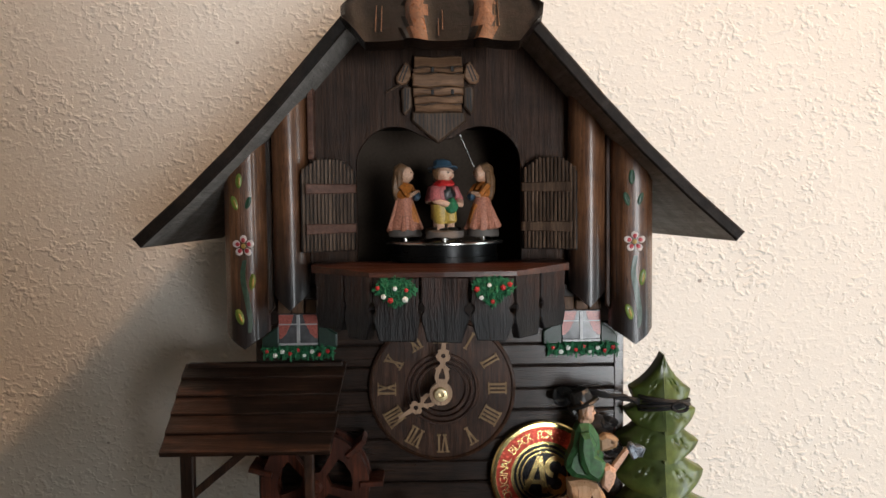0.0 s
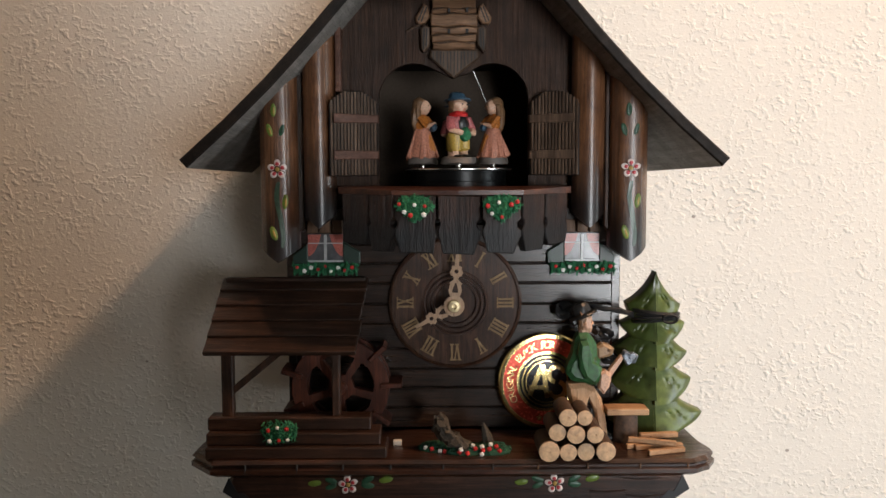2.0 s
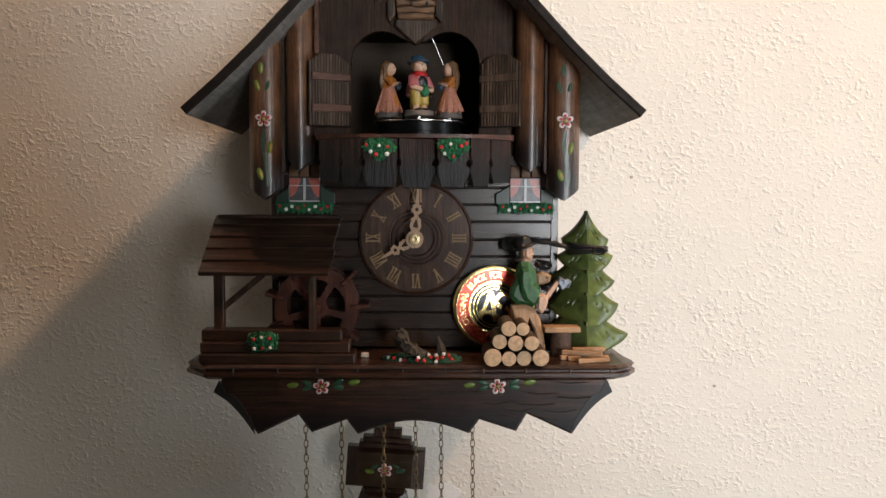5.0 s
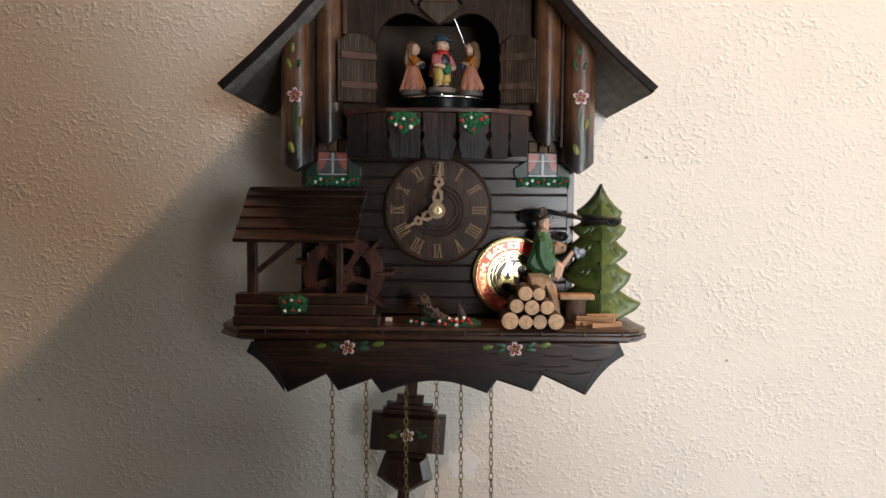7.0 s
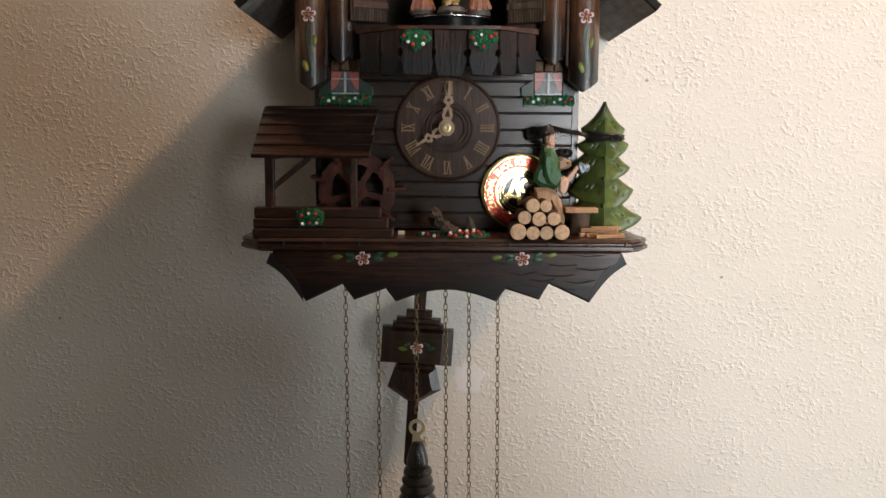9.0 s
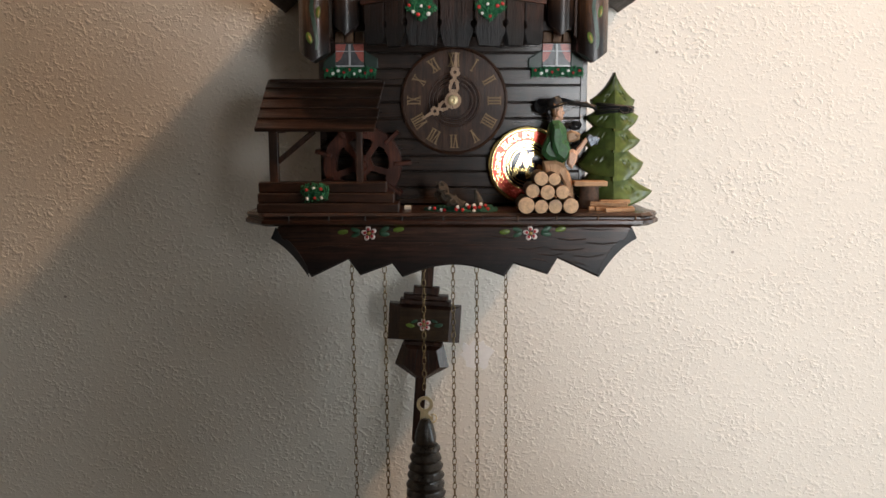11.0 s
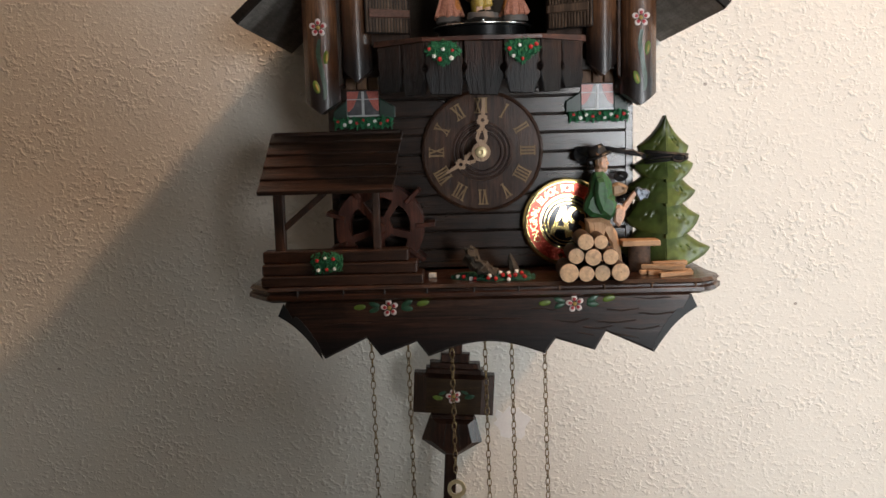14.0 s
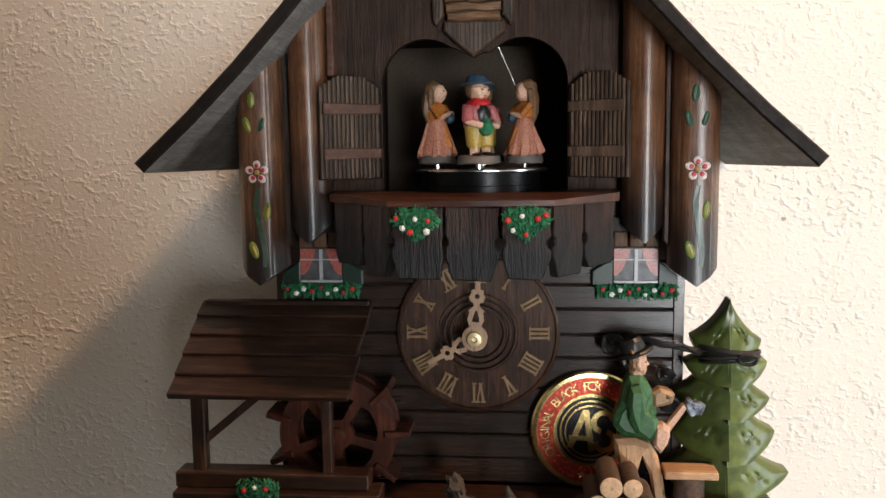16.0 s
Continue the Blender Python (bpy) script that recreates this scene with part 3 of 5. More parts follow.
for s in (-1, 1):
    outer = pillar(0.1003, 0.1243, 0.0385, 0.0300, 0.150, 0.168, 0.1580, 0.1340, "pillar", s, True)
    pillar(0.0765, 0.0972, 0.0605, 0.0515, 0.148, 0.1640, 0.1830, 0.1590, "pillar_in", s, False)
    part("wing_board", slab([(s * 0.0975, 0.052), (s * 0.1010, 0.048), (s * 0.1010, 0.156), (s * 0.0975, 0.160)], 0.1500, 0.1560), "post" if s > 0 else "side", clock)
    if s < 0:
        part("post_batten", box(-0.0756, -0.0722, 0.1455, 0.1585, 0.1385, 0.182), "strap", clock)
    c = s * 0.1118
    on_face = lambda x, s=s: 0.150 + 0.018 * swell(min(1.0, max(0.0, (s * x - 0.1003) / 0.0240)), True)
    painted_flower(outer, c, 0.0895, 0.1678, 0.0062, 0)
    for lx, lz, ln, wd, dg, mt in ((-0.0018, 0.1265, 0.0085, 0.0036, 88, "leaf"), (-0.0045, 0.1140, 0.0085, 0.0036, 108, "leaf"), (0.0032, 0.1140, 0.0075, 0.0030, 72, "leaf_dark"),
                                   (0.0045, 0.0690, 0.0095, 0.0040, 82, "leaf"), (-0.0030, 0.0490, 0.0095, 0.0045, 108, "leaf")):
        material = "leaf_dark" if s > 0 and lz > 0.11 else mt
        painted_leaf(outer, c + lx, lz, on_face(c + lx) + 0.0002, ln, wd, dg, material)
        painted_leaf(outer, c + lx + 0.0004, lz - 0.0004, on_face(c + lx) + 0.0005, ln * 0.6, wd * 0.35, dg, "stem" if material == "leaf_dark" else "ochre")
    painted_stem(outer, [(c + 0.0005, 0.0815), (c - 0.0008, 0.0720), (c + 0.0012, 0.0600), (c + 0.0030, 0.0470), (c + 0.0022, 0.0390)], on_face, 0.0016)

# shutters either side of the opening
for s in (-1, 1):
    x0, x1 = 0.0495, 0.0790
    outline = [(s * x, z) for x, z in ((x0, 0.0850), (x1, 0.0850), (x1, 0.1300), (x1 - 0.004, 0.1352), (x1 - 0.010, 0.1388), (x0 + 0.010, 0.1390), (x0 + 0.004, 0.1360), (x0, 0.1315))]
    swing = lambda x, z, x0=x0: (abs(x) - x0) * 0.58
    sh = part("shutter", slab(outline, 0.1460, 0.1500, 0.0006, swing), "groove", clock, "ribbed wooden window shutter with cross straps, standing open")
    for i in range(14):
        xa = x0 + 0.0006 + i * 0.00204
        h = 0.1385 - max(0.0, (abs(xa + 0.0009 - (x0 + x1) / 2) - 0.006)) * 0.75
        part("slat", slab([(s * xa, 0.0856 + 0.0003 * math.sin(i * 2.7)), (s * (xa + 0.0015), 0.0856), (s * (xa + 0.0015), h), (s * xa, h)], 0.1498, 0.1512, 0.0004, swing), "shutter", sh)
    for zc in (0.1215, 0.0985):
        part("strap", slab([(s * (x0 - 0.0010), zc - 0.0026), (s * (x1 - 0.0032), zc - 0.0030), (s * (x1 - 0.0032), zc + 0.0030), (s * (x0 - 0.0010), zc + 0.0026)], 0.1508, 0.1540, 0.0005, swing), "strap" if s < 0 else "shutter", sh)

# roof: two bent slopes with a half-hip in front
RIDGE = [(0.0, 0.2730), (0.0515, 0.2140), (0.0730, 0.1895), (0.0900, 0.1700), (0.1145, 0.1438), (0.1400, 0.1190), (0.1665, 0.0955)]


def slope_mesh(s):
    top = [(s * x, z) for x, z in RIDGE]
    under = []
    for i, (x, z) in enumerate(RIDGE):
        a, b = RIDGE[max(i - 1, 0)], RIDGE[min(i + 1, len(RIDGE) - 1)]
        dx, dz = b[0] - a[0], b[1] - a[1]
        k = math.hypot(dx, dz)
        t = 0.0068
        under.append((s * (x + dz / k * t), z - dx / k * t))
    under[0] = (0.0, RIDGE[0][1] - 0.0095)
    bm = bmesh.new()
    front = lambda z: 0.193 if z < 0.2145 else 0.193 - (z - 0.214) / 1.25
    rows = {}
    for tag, line in (("t", top), ("u", under)):
        rows[tag + "f"] = [bm.verts.new(P(x, front(z), z)) for x, z in line]
        rows[tag + "b"] = [bm.verts.new(P(x, 0.002, z - 0.0035)) for x, z in line]
    for i in range(len(RIDGE) - 1):
        for a, b in (("tf", "tb"), ("uf", "ub"), ("tf", "uf"), ("tb", "ub")):
            face = bm.faces.new((rows[a][i], rows[a][i + 1], rows[b][i + 1], rows[b][i]))
            face.material_index = 1 if (a, b) == ("uf", "ub") else 0
    for i in (0, len(RIDGE) - 1):
        bm.faces.new((rows["tf"][i], rows["tb"][i], rows["ub"][i], rows["uf"][i]))
    edge = [e for e in bm.edges if {v for v in e.verts} <= set(rows["tf"]) | set(rows["uf"])]
    bmesh.ops.recalc_face_normals(bm, faces=bm.faces)
    bmesh.ops.bevel(bm, geom=edge, offset=0.0010, segments=1, affect="EDGES", clamp_overlap=True)
    return bm


for s in (-1, 1):
    slope = part("roof_slope", slope_mesh(s), ("roof", "soffit"), clock, "black bent roof board with a greyish bare underside")
hipbm = bmesh.new()
NX, NZ = 44, 10
grid = []
for j in range(NZ + 1):
    v = j / NZ
    z = 0.1985 + v * 0.0700
    half = 0.0405 + (0.0560 - 0.0405) * min(1.0, v / 0.24) if v < 0.24 else 0.0560 * (1 - (v - 0.24) / 0.76) + 0.003
    row = []
    for i in range(NX + 1):
        x = 0.002 + half * (2 * i / NX - 1)
        phase = ((x + 0.052) / 0.0355) % 1.0
        wave = 0.0046 * math.exp(-((phase - 0.12) / 0.15) ** 2) + 0.0020 * (1 - phase)
        row.append((x, 0.2045 - (z - 0.1985) / 1.25 + wave, z - (0.0012 * math.sin(phase * math.pi) if j == 0 else 0)))
    grid.append(row)
fr = [[hipbm.verts.new(P(*p)) for p in row] for row in grid]
bk = [[hipbm.verts.new(P(x, d - 0.0075, z - 0.0035)) for x, d, z in row] for row in grid]
for j in range(NZ):
    for i in range(NX):
        hipbm.faces.new((fr[j][i], fr[j][i + 1], fr[j + 1][i + 1], fr[j + 1][i]))
        hipbm.faces.new((bk[j][i], bk[j + 1][i], bk[j + 1][i + 1], bk[j][i + 1]))
for i in range(NX):
    hipbm.faces.new((fr[0][i], bk[0][i], bk[0][i + 1], fr[0][i + 1]))
    hipbm.faces.new((fr[NZ][i], fr[NZ][i + 1], bk[NZ][i + 1], bk[NZ][i]))
for j in range(NZ):
    for i in (0, NX):
        hipbm.faces.new((fr[j][i], fr[j + 1][i], bk[j + 1][i], bk[j][i]))
# highlights on two shingle ridges, put into the colour of their front faces
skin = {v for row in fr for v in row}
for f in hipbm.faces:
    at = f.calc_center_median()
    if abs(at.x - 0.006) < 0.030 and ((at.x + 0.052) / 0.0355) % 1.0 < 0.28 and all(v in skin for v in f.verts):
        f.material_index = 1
hip = part("roof_hip", hipbm, ("hip", "hip_highlight"), clock, "dark carved half-hip with rounded shingles, reddish highlights painted on the ridges", True)
for x, z, k in ((-0.0330, 0.203, 0.016), (-0.0300, 0.203, 0.016), (0.0000, 0.2005, 0.010), (0.0022, 0.204, 0.012), (0.0300, 0.203, 0.020), (0.0320, 0.206, 0.016)):
    part("carved_line", slab([(x - 0.0002, z), (x + 0.0003, z), (x + 0.0002, z + k), (x - 0.0001, z + k)], 0.2060, 0.2072, 0, shear=lambda x, z: -(z - 0.1985) / 1.25), "tank", hip)
# balcony
bm = bmesh.new()
deck = [(-0.0740, 0.1458), (-0.0730, 0.1720), (-0.0380, 0.2075), (0.0015, 0.2090), (0.0400, 0.2075), (0.0730, 0.1735), (0.0745, 0.1458)]
lowv = [bm.verts.new(P(x, d, 0.0742)) for x, d in deck]
topv = [bm.verts.new(P(x, d, 0.0768 + (0.0015 if abs(x) > 0.05 else 0.0))) for x, d in deck]
bm.faces.new(lowv[::-1])
bm.faces.new(topv)
for i in range(len(deck)):
    bm.faces.new((lowv[i], lowv[(i + 1) % 7], topv[(i + 1) % 7], topv[i]))
balcony = part("balcony", bm, "rail", clock, "reddish-brown balcony deck with carved plank front")


def balcony_plank(xa, da, xb, db, low):
    """A plank with notched flanks and a narrowed foot, from (xa, da) to (xb, db)."""
    w = math.hypot(xb - xa, db - da)
    ux, ud = (xb - xa) / w, (db - da) / w
    prof = [(0.0003, 0.0742), (0.0008, 0.0660), (0.0003, 0.0605), (0.0019, 0.0580), (0.0019, 0.0562), (0.0003, 0.0538), (0.0004, 0.0500), (0.0016, 0.0462), (0.0030, low + 0.001), (0.0034, low)]
    line = prof + [(w - t * (1.0 + 0.5 * math.sin(xa * 900)), z + 0.0008 * math.sin(xa * 700)) for t, z in reversed(prof)]
    bm = bmesh.new()
    fr = [bm.verts.new(P(xa + ux * t, da + ud * t, z)) for t, z in line]
    bk = [bm.verts.new(P(xa + ux * t + ud * 0.0045 * (1 if ud else 0), da + ud * t - 0.0045, z)) for t, z in line]
    f0 = bm.faces.new(fr)
    bm.faces.new(bk[::-1])
    for i in range(len(line)):
        bm.faces.new((fr[i], bk[i], bk[(i + 1) % len(line)], fr[(i + 1) % len(line)]))
    bmesh.ops.recalc_face_normals(bm, faces=bm.faces)
    bmesh.ops.bevel(bm, geom=list(f0.edges), offset=0.0006, segments=1, affect="EDGES", clamp_overlap=True)
    return part("plank", bm, "balcony", balcony)


for xa, da, xb, db, low in ((-0.0715, 0.1700, -0.0540, 0.1880, 0.0430), (-0.0535, 0.1885, -0.0372, 0.2050, 0.0398), (-0.0368, 0.2055, -0.0118, 0.2062, 0.0398), (-0.0112, 0.2062, 0.0148, 0.2062, 0.0392),
                            (0.0154, 0.2062, 0.0392, 0.2055, 0.0398), (0.0396, 0.2050, 0.0548, 0.1890, 0.0400), (0.0552, 0.1885, 0.0715, 0.1715, 0.0425)):
    balcony_plank(xa, da, xb, db, low)


def flower_clump(name, cx, cd, cz, w, h, depth, n, spots, parent=None, label="", category="", shape="ball"):
    """Green foam leaves with red and white blossoms."""
    rnd = random.Random(int(abs(cx) * 1e5) + n)
    bm = bmesh.new()
    for _ in range(n):
        while True:
            u, v = rnd.uniform(-1, 1), rnd.uniform(-1, 1)
            if shape == "box" or (shape == "loose" and u ** 4 + v ** 4 < 1 - 0.35 * math.sin(u * 7 + v * 4) ** 2) or (shape != "loose" and u * u + v * v < 1 and (shape != "heart" or v > -1 + 1.2 * abs(u))):
                break
        k = math.sqrt(max(0.05, 1 - (0 if shape == "box" else u * u + v * v)))
        p = P(cx + u * w / 2, cd + depth * k * rnd.uniform(0.2, 1), cz + v * h / 2)
        r = rnd.uniform(0.0006, 0.0013)
        rot = Euler((rnd.uniform(0, 6), rnd.uniform(0, 6), rnd.uniform(0, 6))).to_matrix()
        add_ball(bm, p, (r * 2.3, r * 0.35, r * 0.62), 5, 3, 0, rot)
    if shape in ("box", "heart"):
        add_box(bm, cx - w / 2 * (0.98 if shape == "box" else 0.6), cx + w / 2 * (0.98 if shape == "box" else 0.6), cd - 0.0005, cd + depth * 0.45, cz - h / 2 * (0.9 if shape == "box" else 0.3), cz + h / 2 * (0.9 if shape == "box" else 0.8))
    else:
        add_ball(bm, P(cx, cd + depth * 0.2, cz), (w * 0.30, depth * 0.4, h * 0.32), 10, 6)
    if parent is None:
        top = thing(name, P(cx, cd, cz - h / 2), label, category)
    else:
        top = part(name, bm, "foam", parent, label or "green foam foliage with red and white blossoms")
        bm = None
    if bm is not None:
        part("foliage", bm, "foam", top)
    for x, z, m in spots:
        b = bmesh.new()
        r = rnd.uniform(0.0009, 0.0013)
        dz = depth * (1.0 if shape == "box" else 1.05)
        for q in range(5):
            a = 2 * math.pi * q / 5 + x * 900
            add_ball(b, P(cx + x * w / 2 + r * 0.7 * math.cos(a), cd + dz, cz + z * h / 2 + r * 0.7 * math.sin(a)), (r * 0.62, r * 0.5, r * 0.62), 7, 5)
        add_ball(b, P(cx + x * w / 2, cd + dz + 0.0003, cz + z * h / 2), (r * 0.7, r * 0.6, r * 0.7), 7, 5)
        part("blossom", b, m, top, "", True)
    return top


flower_clump("flower_garland", -0.0245, 0.2066, 0.0660, 0.0240, 0.0165, 0.0035, 300, [(-0.75, 0.35, "red"), (0.0, 0.3, "white"), (0.5, 0.2, "red"), (-0.2, -0.45, "red"), (0.45, -0.4, "white"), (-0.5, -0.2, "white")], balcony, shape="heart")
flower_clump("flower_garland", 0.0270, 0.2066, 0.0660, 0.0240, 0.0165, 0.0035, 300, [(-0.7, 0.2, "red"), (-0.15, 0.45, "white"), (0.45, 0.3, "red"), (-0.5, -0.35, "white"), (0.0, -0.6, "red"), (0.75, 0.5, "red")], balcony, shape="heart")

# small windows with curtains and flower boxes
for s in (-1, 1):
    X = lambda u: s * u
    xa, xb = (0.0740, 0.0972)
    win = part("window", slab([(X(xa), 0.0285), (X(xb), 0.0285), (X(xb), 0.0468), (X(xa), 0.0468)], 0.1382, 0.1410, 0.0004), "pane", clock, "small printed window with red checked curtains")
    for edge, inner in ((xa, 1), (xb, -1)):
        part("curtain", slab([(X(edge), 0.0462), (X(edge + inner * 0.0088), 0.0462), (X(edge + inner * 0.0074), 0.0410), (X(edge + inner * 0.0042), 0.0345), (X(edge + inner * 0.0014), 0.0318), (X(edge), 0.0318)], 0.1410, 0.1415, 0), "curtain", win)
    mid = (xa + xb) / 2
    part("muntin", slab(stick(X(mid), 0.0290, X(mid), 0.0460, 0.0018), 0.1410, 0.1421, 0), "pale", win)
    part("muntin", slab(stick(X(xa), 0.0404, X(xb), 0.0404, 0.0007), 0.1410, 0.1418, 0), "pale", win)
    part("window_sill", slab(stick(X(xa), 0.0284, X(xb), 0.0284, 0.0012), 0.1382, 0.1424, 0), "pale", win)
    for k in range(3):
        u = xa - 0.0002 + k * 0.0082
        part("lintel_board", slab([(X(u), 0.0472), (X(u + 0.0074), 0.0472), (X(u + 0.0072), 0.0562), (X(u + 0.0002), 0.0562)], 0.1382, 0.1425, 0.0006), "lintel", clock)
    part("green_shutter", slab([(X(0.0625), 0.0265), (X(0.0738), 0.0265), (X(0.0738), 0.0415), (X(0.0625), 0.0345)], 0.1384, 0.1420, 0.0006), "green_board", clock)
    part("green_shutter", slab([(X(0.0974), 0.0265), (X(0.1075), 0.0265), (X(0.1075), 0.0320), (X(0.0974), 0.0400)], 0.1384, 0.1420, 0.0006), "green_board", clock)
    flower_clump("flower_box", X(0.0860), 0.1384, 0.0236, 0.0428, 0.0072, 0.0065, 340,
                 [(-0.85, 0.3, "red"), (-0.62, -0.4, "white"), (-0.42, 0.25, "white"), (-0.2, -0.1, "red"), (0.02, 0.45, "red"), (0.2, -0.45, "white"), (0.42, 0.2, "white"), (0.62, -0.3, "red"), (0.85, 0.25, "red")], clock, shape="box")

# dial with applied numerals, hands and brass nut
dial = part("dial", add_lathe(bmesh.new(), P(0.0008, 0.1382, 0), (0, -1, 0), [(0.0446, 0.0), (0.0446, 0.0034), (0.0436, 0.0046), (0.0428, 0.0048), (0.0420, 0.0036), (0.0222, 0.0038), (0.0216, 0.0050), (0.0206, 0.0050), (0.0200, 0.0026), (0.0190, 0.0026), (0.0185, 0.0046), (0.0174, 0.0046), (0.0168, 0.0022), (0.0158, 0.0022), (0.0153, 0.0042), (0.0142, 0.0042), (0.0136, 0.0018), (0.0050, 0.0018)], 72), "dial", clock, "round dark wooden dial with turned rings", True)
NUMERALS = ["XII", "I", "II", "III", "IIII", "V", "VI", "VII", "VIII", "IX", "X", "XI"]
STROKES = {"I": ([(0, -1, 0, 1)], 0.0024), "V": ([(-0.0016, 1, 0, -1), (0.0016, 1, 0, -1)], 0.0046), "X": ([(-0.0016, 1, 0.0016, -1), (0.0016, 1, -0.0016, -1)], 0.0046)}
for i, text in enumerate(NUMERALS):
    width = sum(STROKES[c][1] for c in text)
    if width > 0.0105:
        squeeze = 0.0105 / width
    else:
        squeeze = 1.0
    bm = bmesh.new()
    at, lift = -width / 2, 0.0
    deg = -30 * i
    cx, cz = 0.0008 + 0.0335 * math.sin(radians(30 * i)), 0.0335 * math.cos(radians(30 * i))
    for c in text:
        segs, w = STROKES[c]
        for k, (xa, za, xb, zb) in enumerate(segs):
            heavy = 0.0013 if (c == "I" or k == 0) else 0.0008
            lift += 0.00004
            o = stick((at + w / 2 + xa) * squeeze, za * 0.0052, (at + w / 2 + xb) * squeeze, zb * 0.0052, heavy)
            add_slab(bm, turned(o, deg, cx, cz), 0.1418, 0.1428 + lift)
            for xx, zz in ((xa, za), (xb, zb)):
                lift += 0.00002
                o = stick((at + w / 2 + xx - 0.0013) * squeeze, zz * 0.0052, (at + w / 2 + xx + 0.0013) * squeeze, zz * 0.0052, 0.0008)
                add_slab(bm, turned(o, deg, cx, cz), 0.1418, 0.1428 + lift)
        at += w
    part("numeral", bm, "numeral", dial)


def pointer_mesh(deg, length, d, cx=-0.0002, cz=0.0):
    """A fretted hand: ring, leaf with a slot, cross with a round hole, and point."""
    bm = bmesh.new()
    k = length / 0.0365

    def plate(outer, hole, lift):
        o, h = turned(outer, deg, cx, cz), turned(hole, deg, cx, cz)
        vs = [[bm.verts.new(P(x, d + lift + 0.0012, z)) for x, z in loop] for loop in (o, h)]
        es = [bm.edges.new((v[i], v[(i + 1) % len(v)])) for v in vs for i in range(len(v))]
        fs = [g for g in bmesh.ops.triangle_fill(bm, edges=es, use_beauty=True)["geom"] if isinstance(g, bmesh.types.BMFace)]
        ex = bmesh.ops.extrude_face_region(bm, geom=fs)
        bmesh.ops.translate(bm, verts=[g for g in ex["geom"] if isinstance(g, bmesh.types.BMVert)], vec=(0, 0.0012, 0))

    plate(circle(0, 0, 0.0068, 28), circle(0, 0, 0.0030, 16), 0.0)
    plate([(-0.0028, 0.0055 * 1), (0.0028, 0.0055), (0.0044, 0.0095 * k), (0.0036, 0.0135 * k), (0.0044, 0.0142 * k), (0.0016, 0.0165 * k), (-0.0016, 0.0165 * k), (-0.0044, 0.0142 * k), (-0.0036, 0.0135 * k), (-0.0044, 0.0095 * k)],
          [(-0.0020, 0.0085 * k), (0.0020, 0.0085 * k), (0.0018, 0.0105 * k), (0.0004, 0.0145 * k), (-0.0004, 0.0145 * k), (-0.0018, 0.0105 * k)], 0.0001)
    plate([(-0.0013, 0.0160 * k), (0.0013, 0.0160 * k), (0.0018, 0.0185 * k), (0.0036, 0.0190 * k), (0.0044, 0.0212 * k), (0.0032, 0.0230 * k), (0.0034, 0.0246 * k), (0.0014, 0.0252 * k), (0.0008, 0.0365 * k), (-0.0008, 0.0365 * k), (-0.0014, 0.0252 * k),
           (-0.0034, 0.0246 * k), (-0.0032, 0.0230 * k), (-0.0044, 0.0212 * k), (-0.0036, 0.0190 * k), (-0.0018, 0.0185 * k)], circle(0, 0.0216 * k, 0.0014, 12), 0.0002)
    return bm


part("minute_hand", pointer_mesh(-4.0, 0.0385, 0.1555), "pointer", dial, "pale fretted wooden hand")
part("hour_hand", pointer_mesh(120.0, 0.0290, 0.1530), "pointer", dial, "pale fretted wooden hand")
part("arbor", add_lathe(bmesh.new(), P(-0.0002, 0.1410, 0), (0, -1, 0), [(0.0022, 0), (0.0022, 0.0150)], 16), "brass", dial)
part("hand_nut", add_lathe(bmesh.new(), P(-0.0002, 0.1560, 0), (0, -1, 0), [(0.0042, 0), (0.0042, 0.0022), (0.0036, 0.0030), (0.0018, 0.0034), (0.0014, 0.0016), (0.0004, 0.0014)], 28), "hook", dial, "dull brass nut", True)

# platform with chamfered corners and ogee front edge
edge = [(-0.1640, 0.1260), (-0.1665, 0.1850), (-0.1500, 0.2040), (0.1470, 0.2050), (0.1520, 0.2010), (0.1560, 0.1990), (0.1632, 0.1860), (0.1600, 0.1700), (0.1585, 0.1260)]
bm = bmesh.new()
rows = []
for z, inset in ((PLATFORM - 0.0105, 0.0030), (PLATFORM - 0.0085, 0.0), (PLATFORM - 0.0058, 0.0), (PLATFORM - 0.0048, 0.0016), (PLATFORM - 0.0034, 0.0016), (PLATFORM - 0.0022, 0.0004), (PLATFORM, 0.0022)):
    rows.append([bm.verts.new(P(x * (1 - inset / 0.16), d - inset * (1 if d > 0.13 else 0), z)) for x, d in edge])
for a, b in zip(rows, rows[1:]):
    for i in range(len(edge)):
        bm.faces.new((a[i], a[(i + 1) % len(edge)], b[(i + 1) % len(edge)], b[i]))
bm.faces.new(rows[0][::-1])
bm.faces.new(rows[-1])
platform = part("platform", bm, "base", clock, "red-brown lacquered platform with moulded notched edge")
part("case_bottom", box(-0.1110, 0.1110, 0.004, 0.1400, PLATFORM - 0.010, PLATFORM), "side", clock)
for i in range(10):
    x = -0.1290 + i * 0.0300 + 0.0015 * math.sin(i * 1.7)
    # right-hand notches in a paler wood: their glints are put into the colour
    part("edge_notch", box(x - 0.0006, x + 0.0006, 0.2020, 0.2046 if i > 4 else 0.2042, PLATFORM - 0.0084, PLATFORM - 0.0020, 0.0003), "lintel" if i > 5 else "groove", platform)

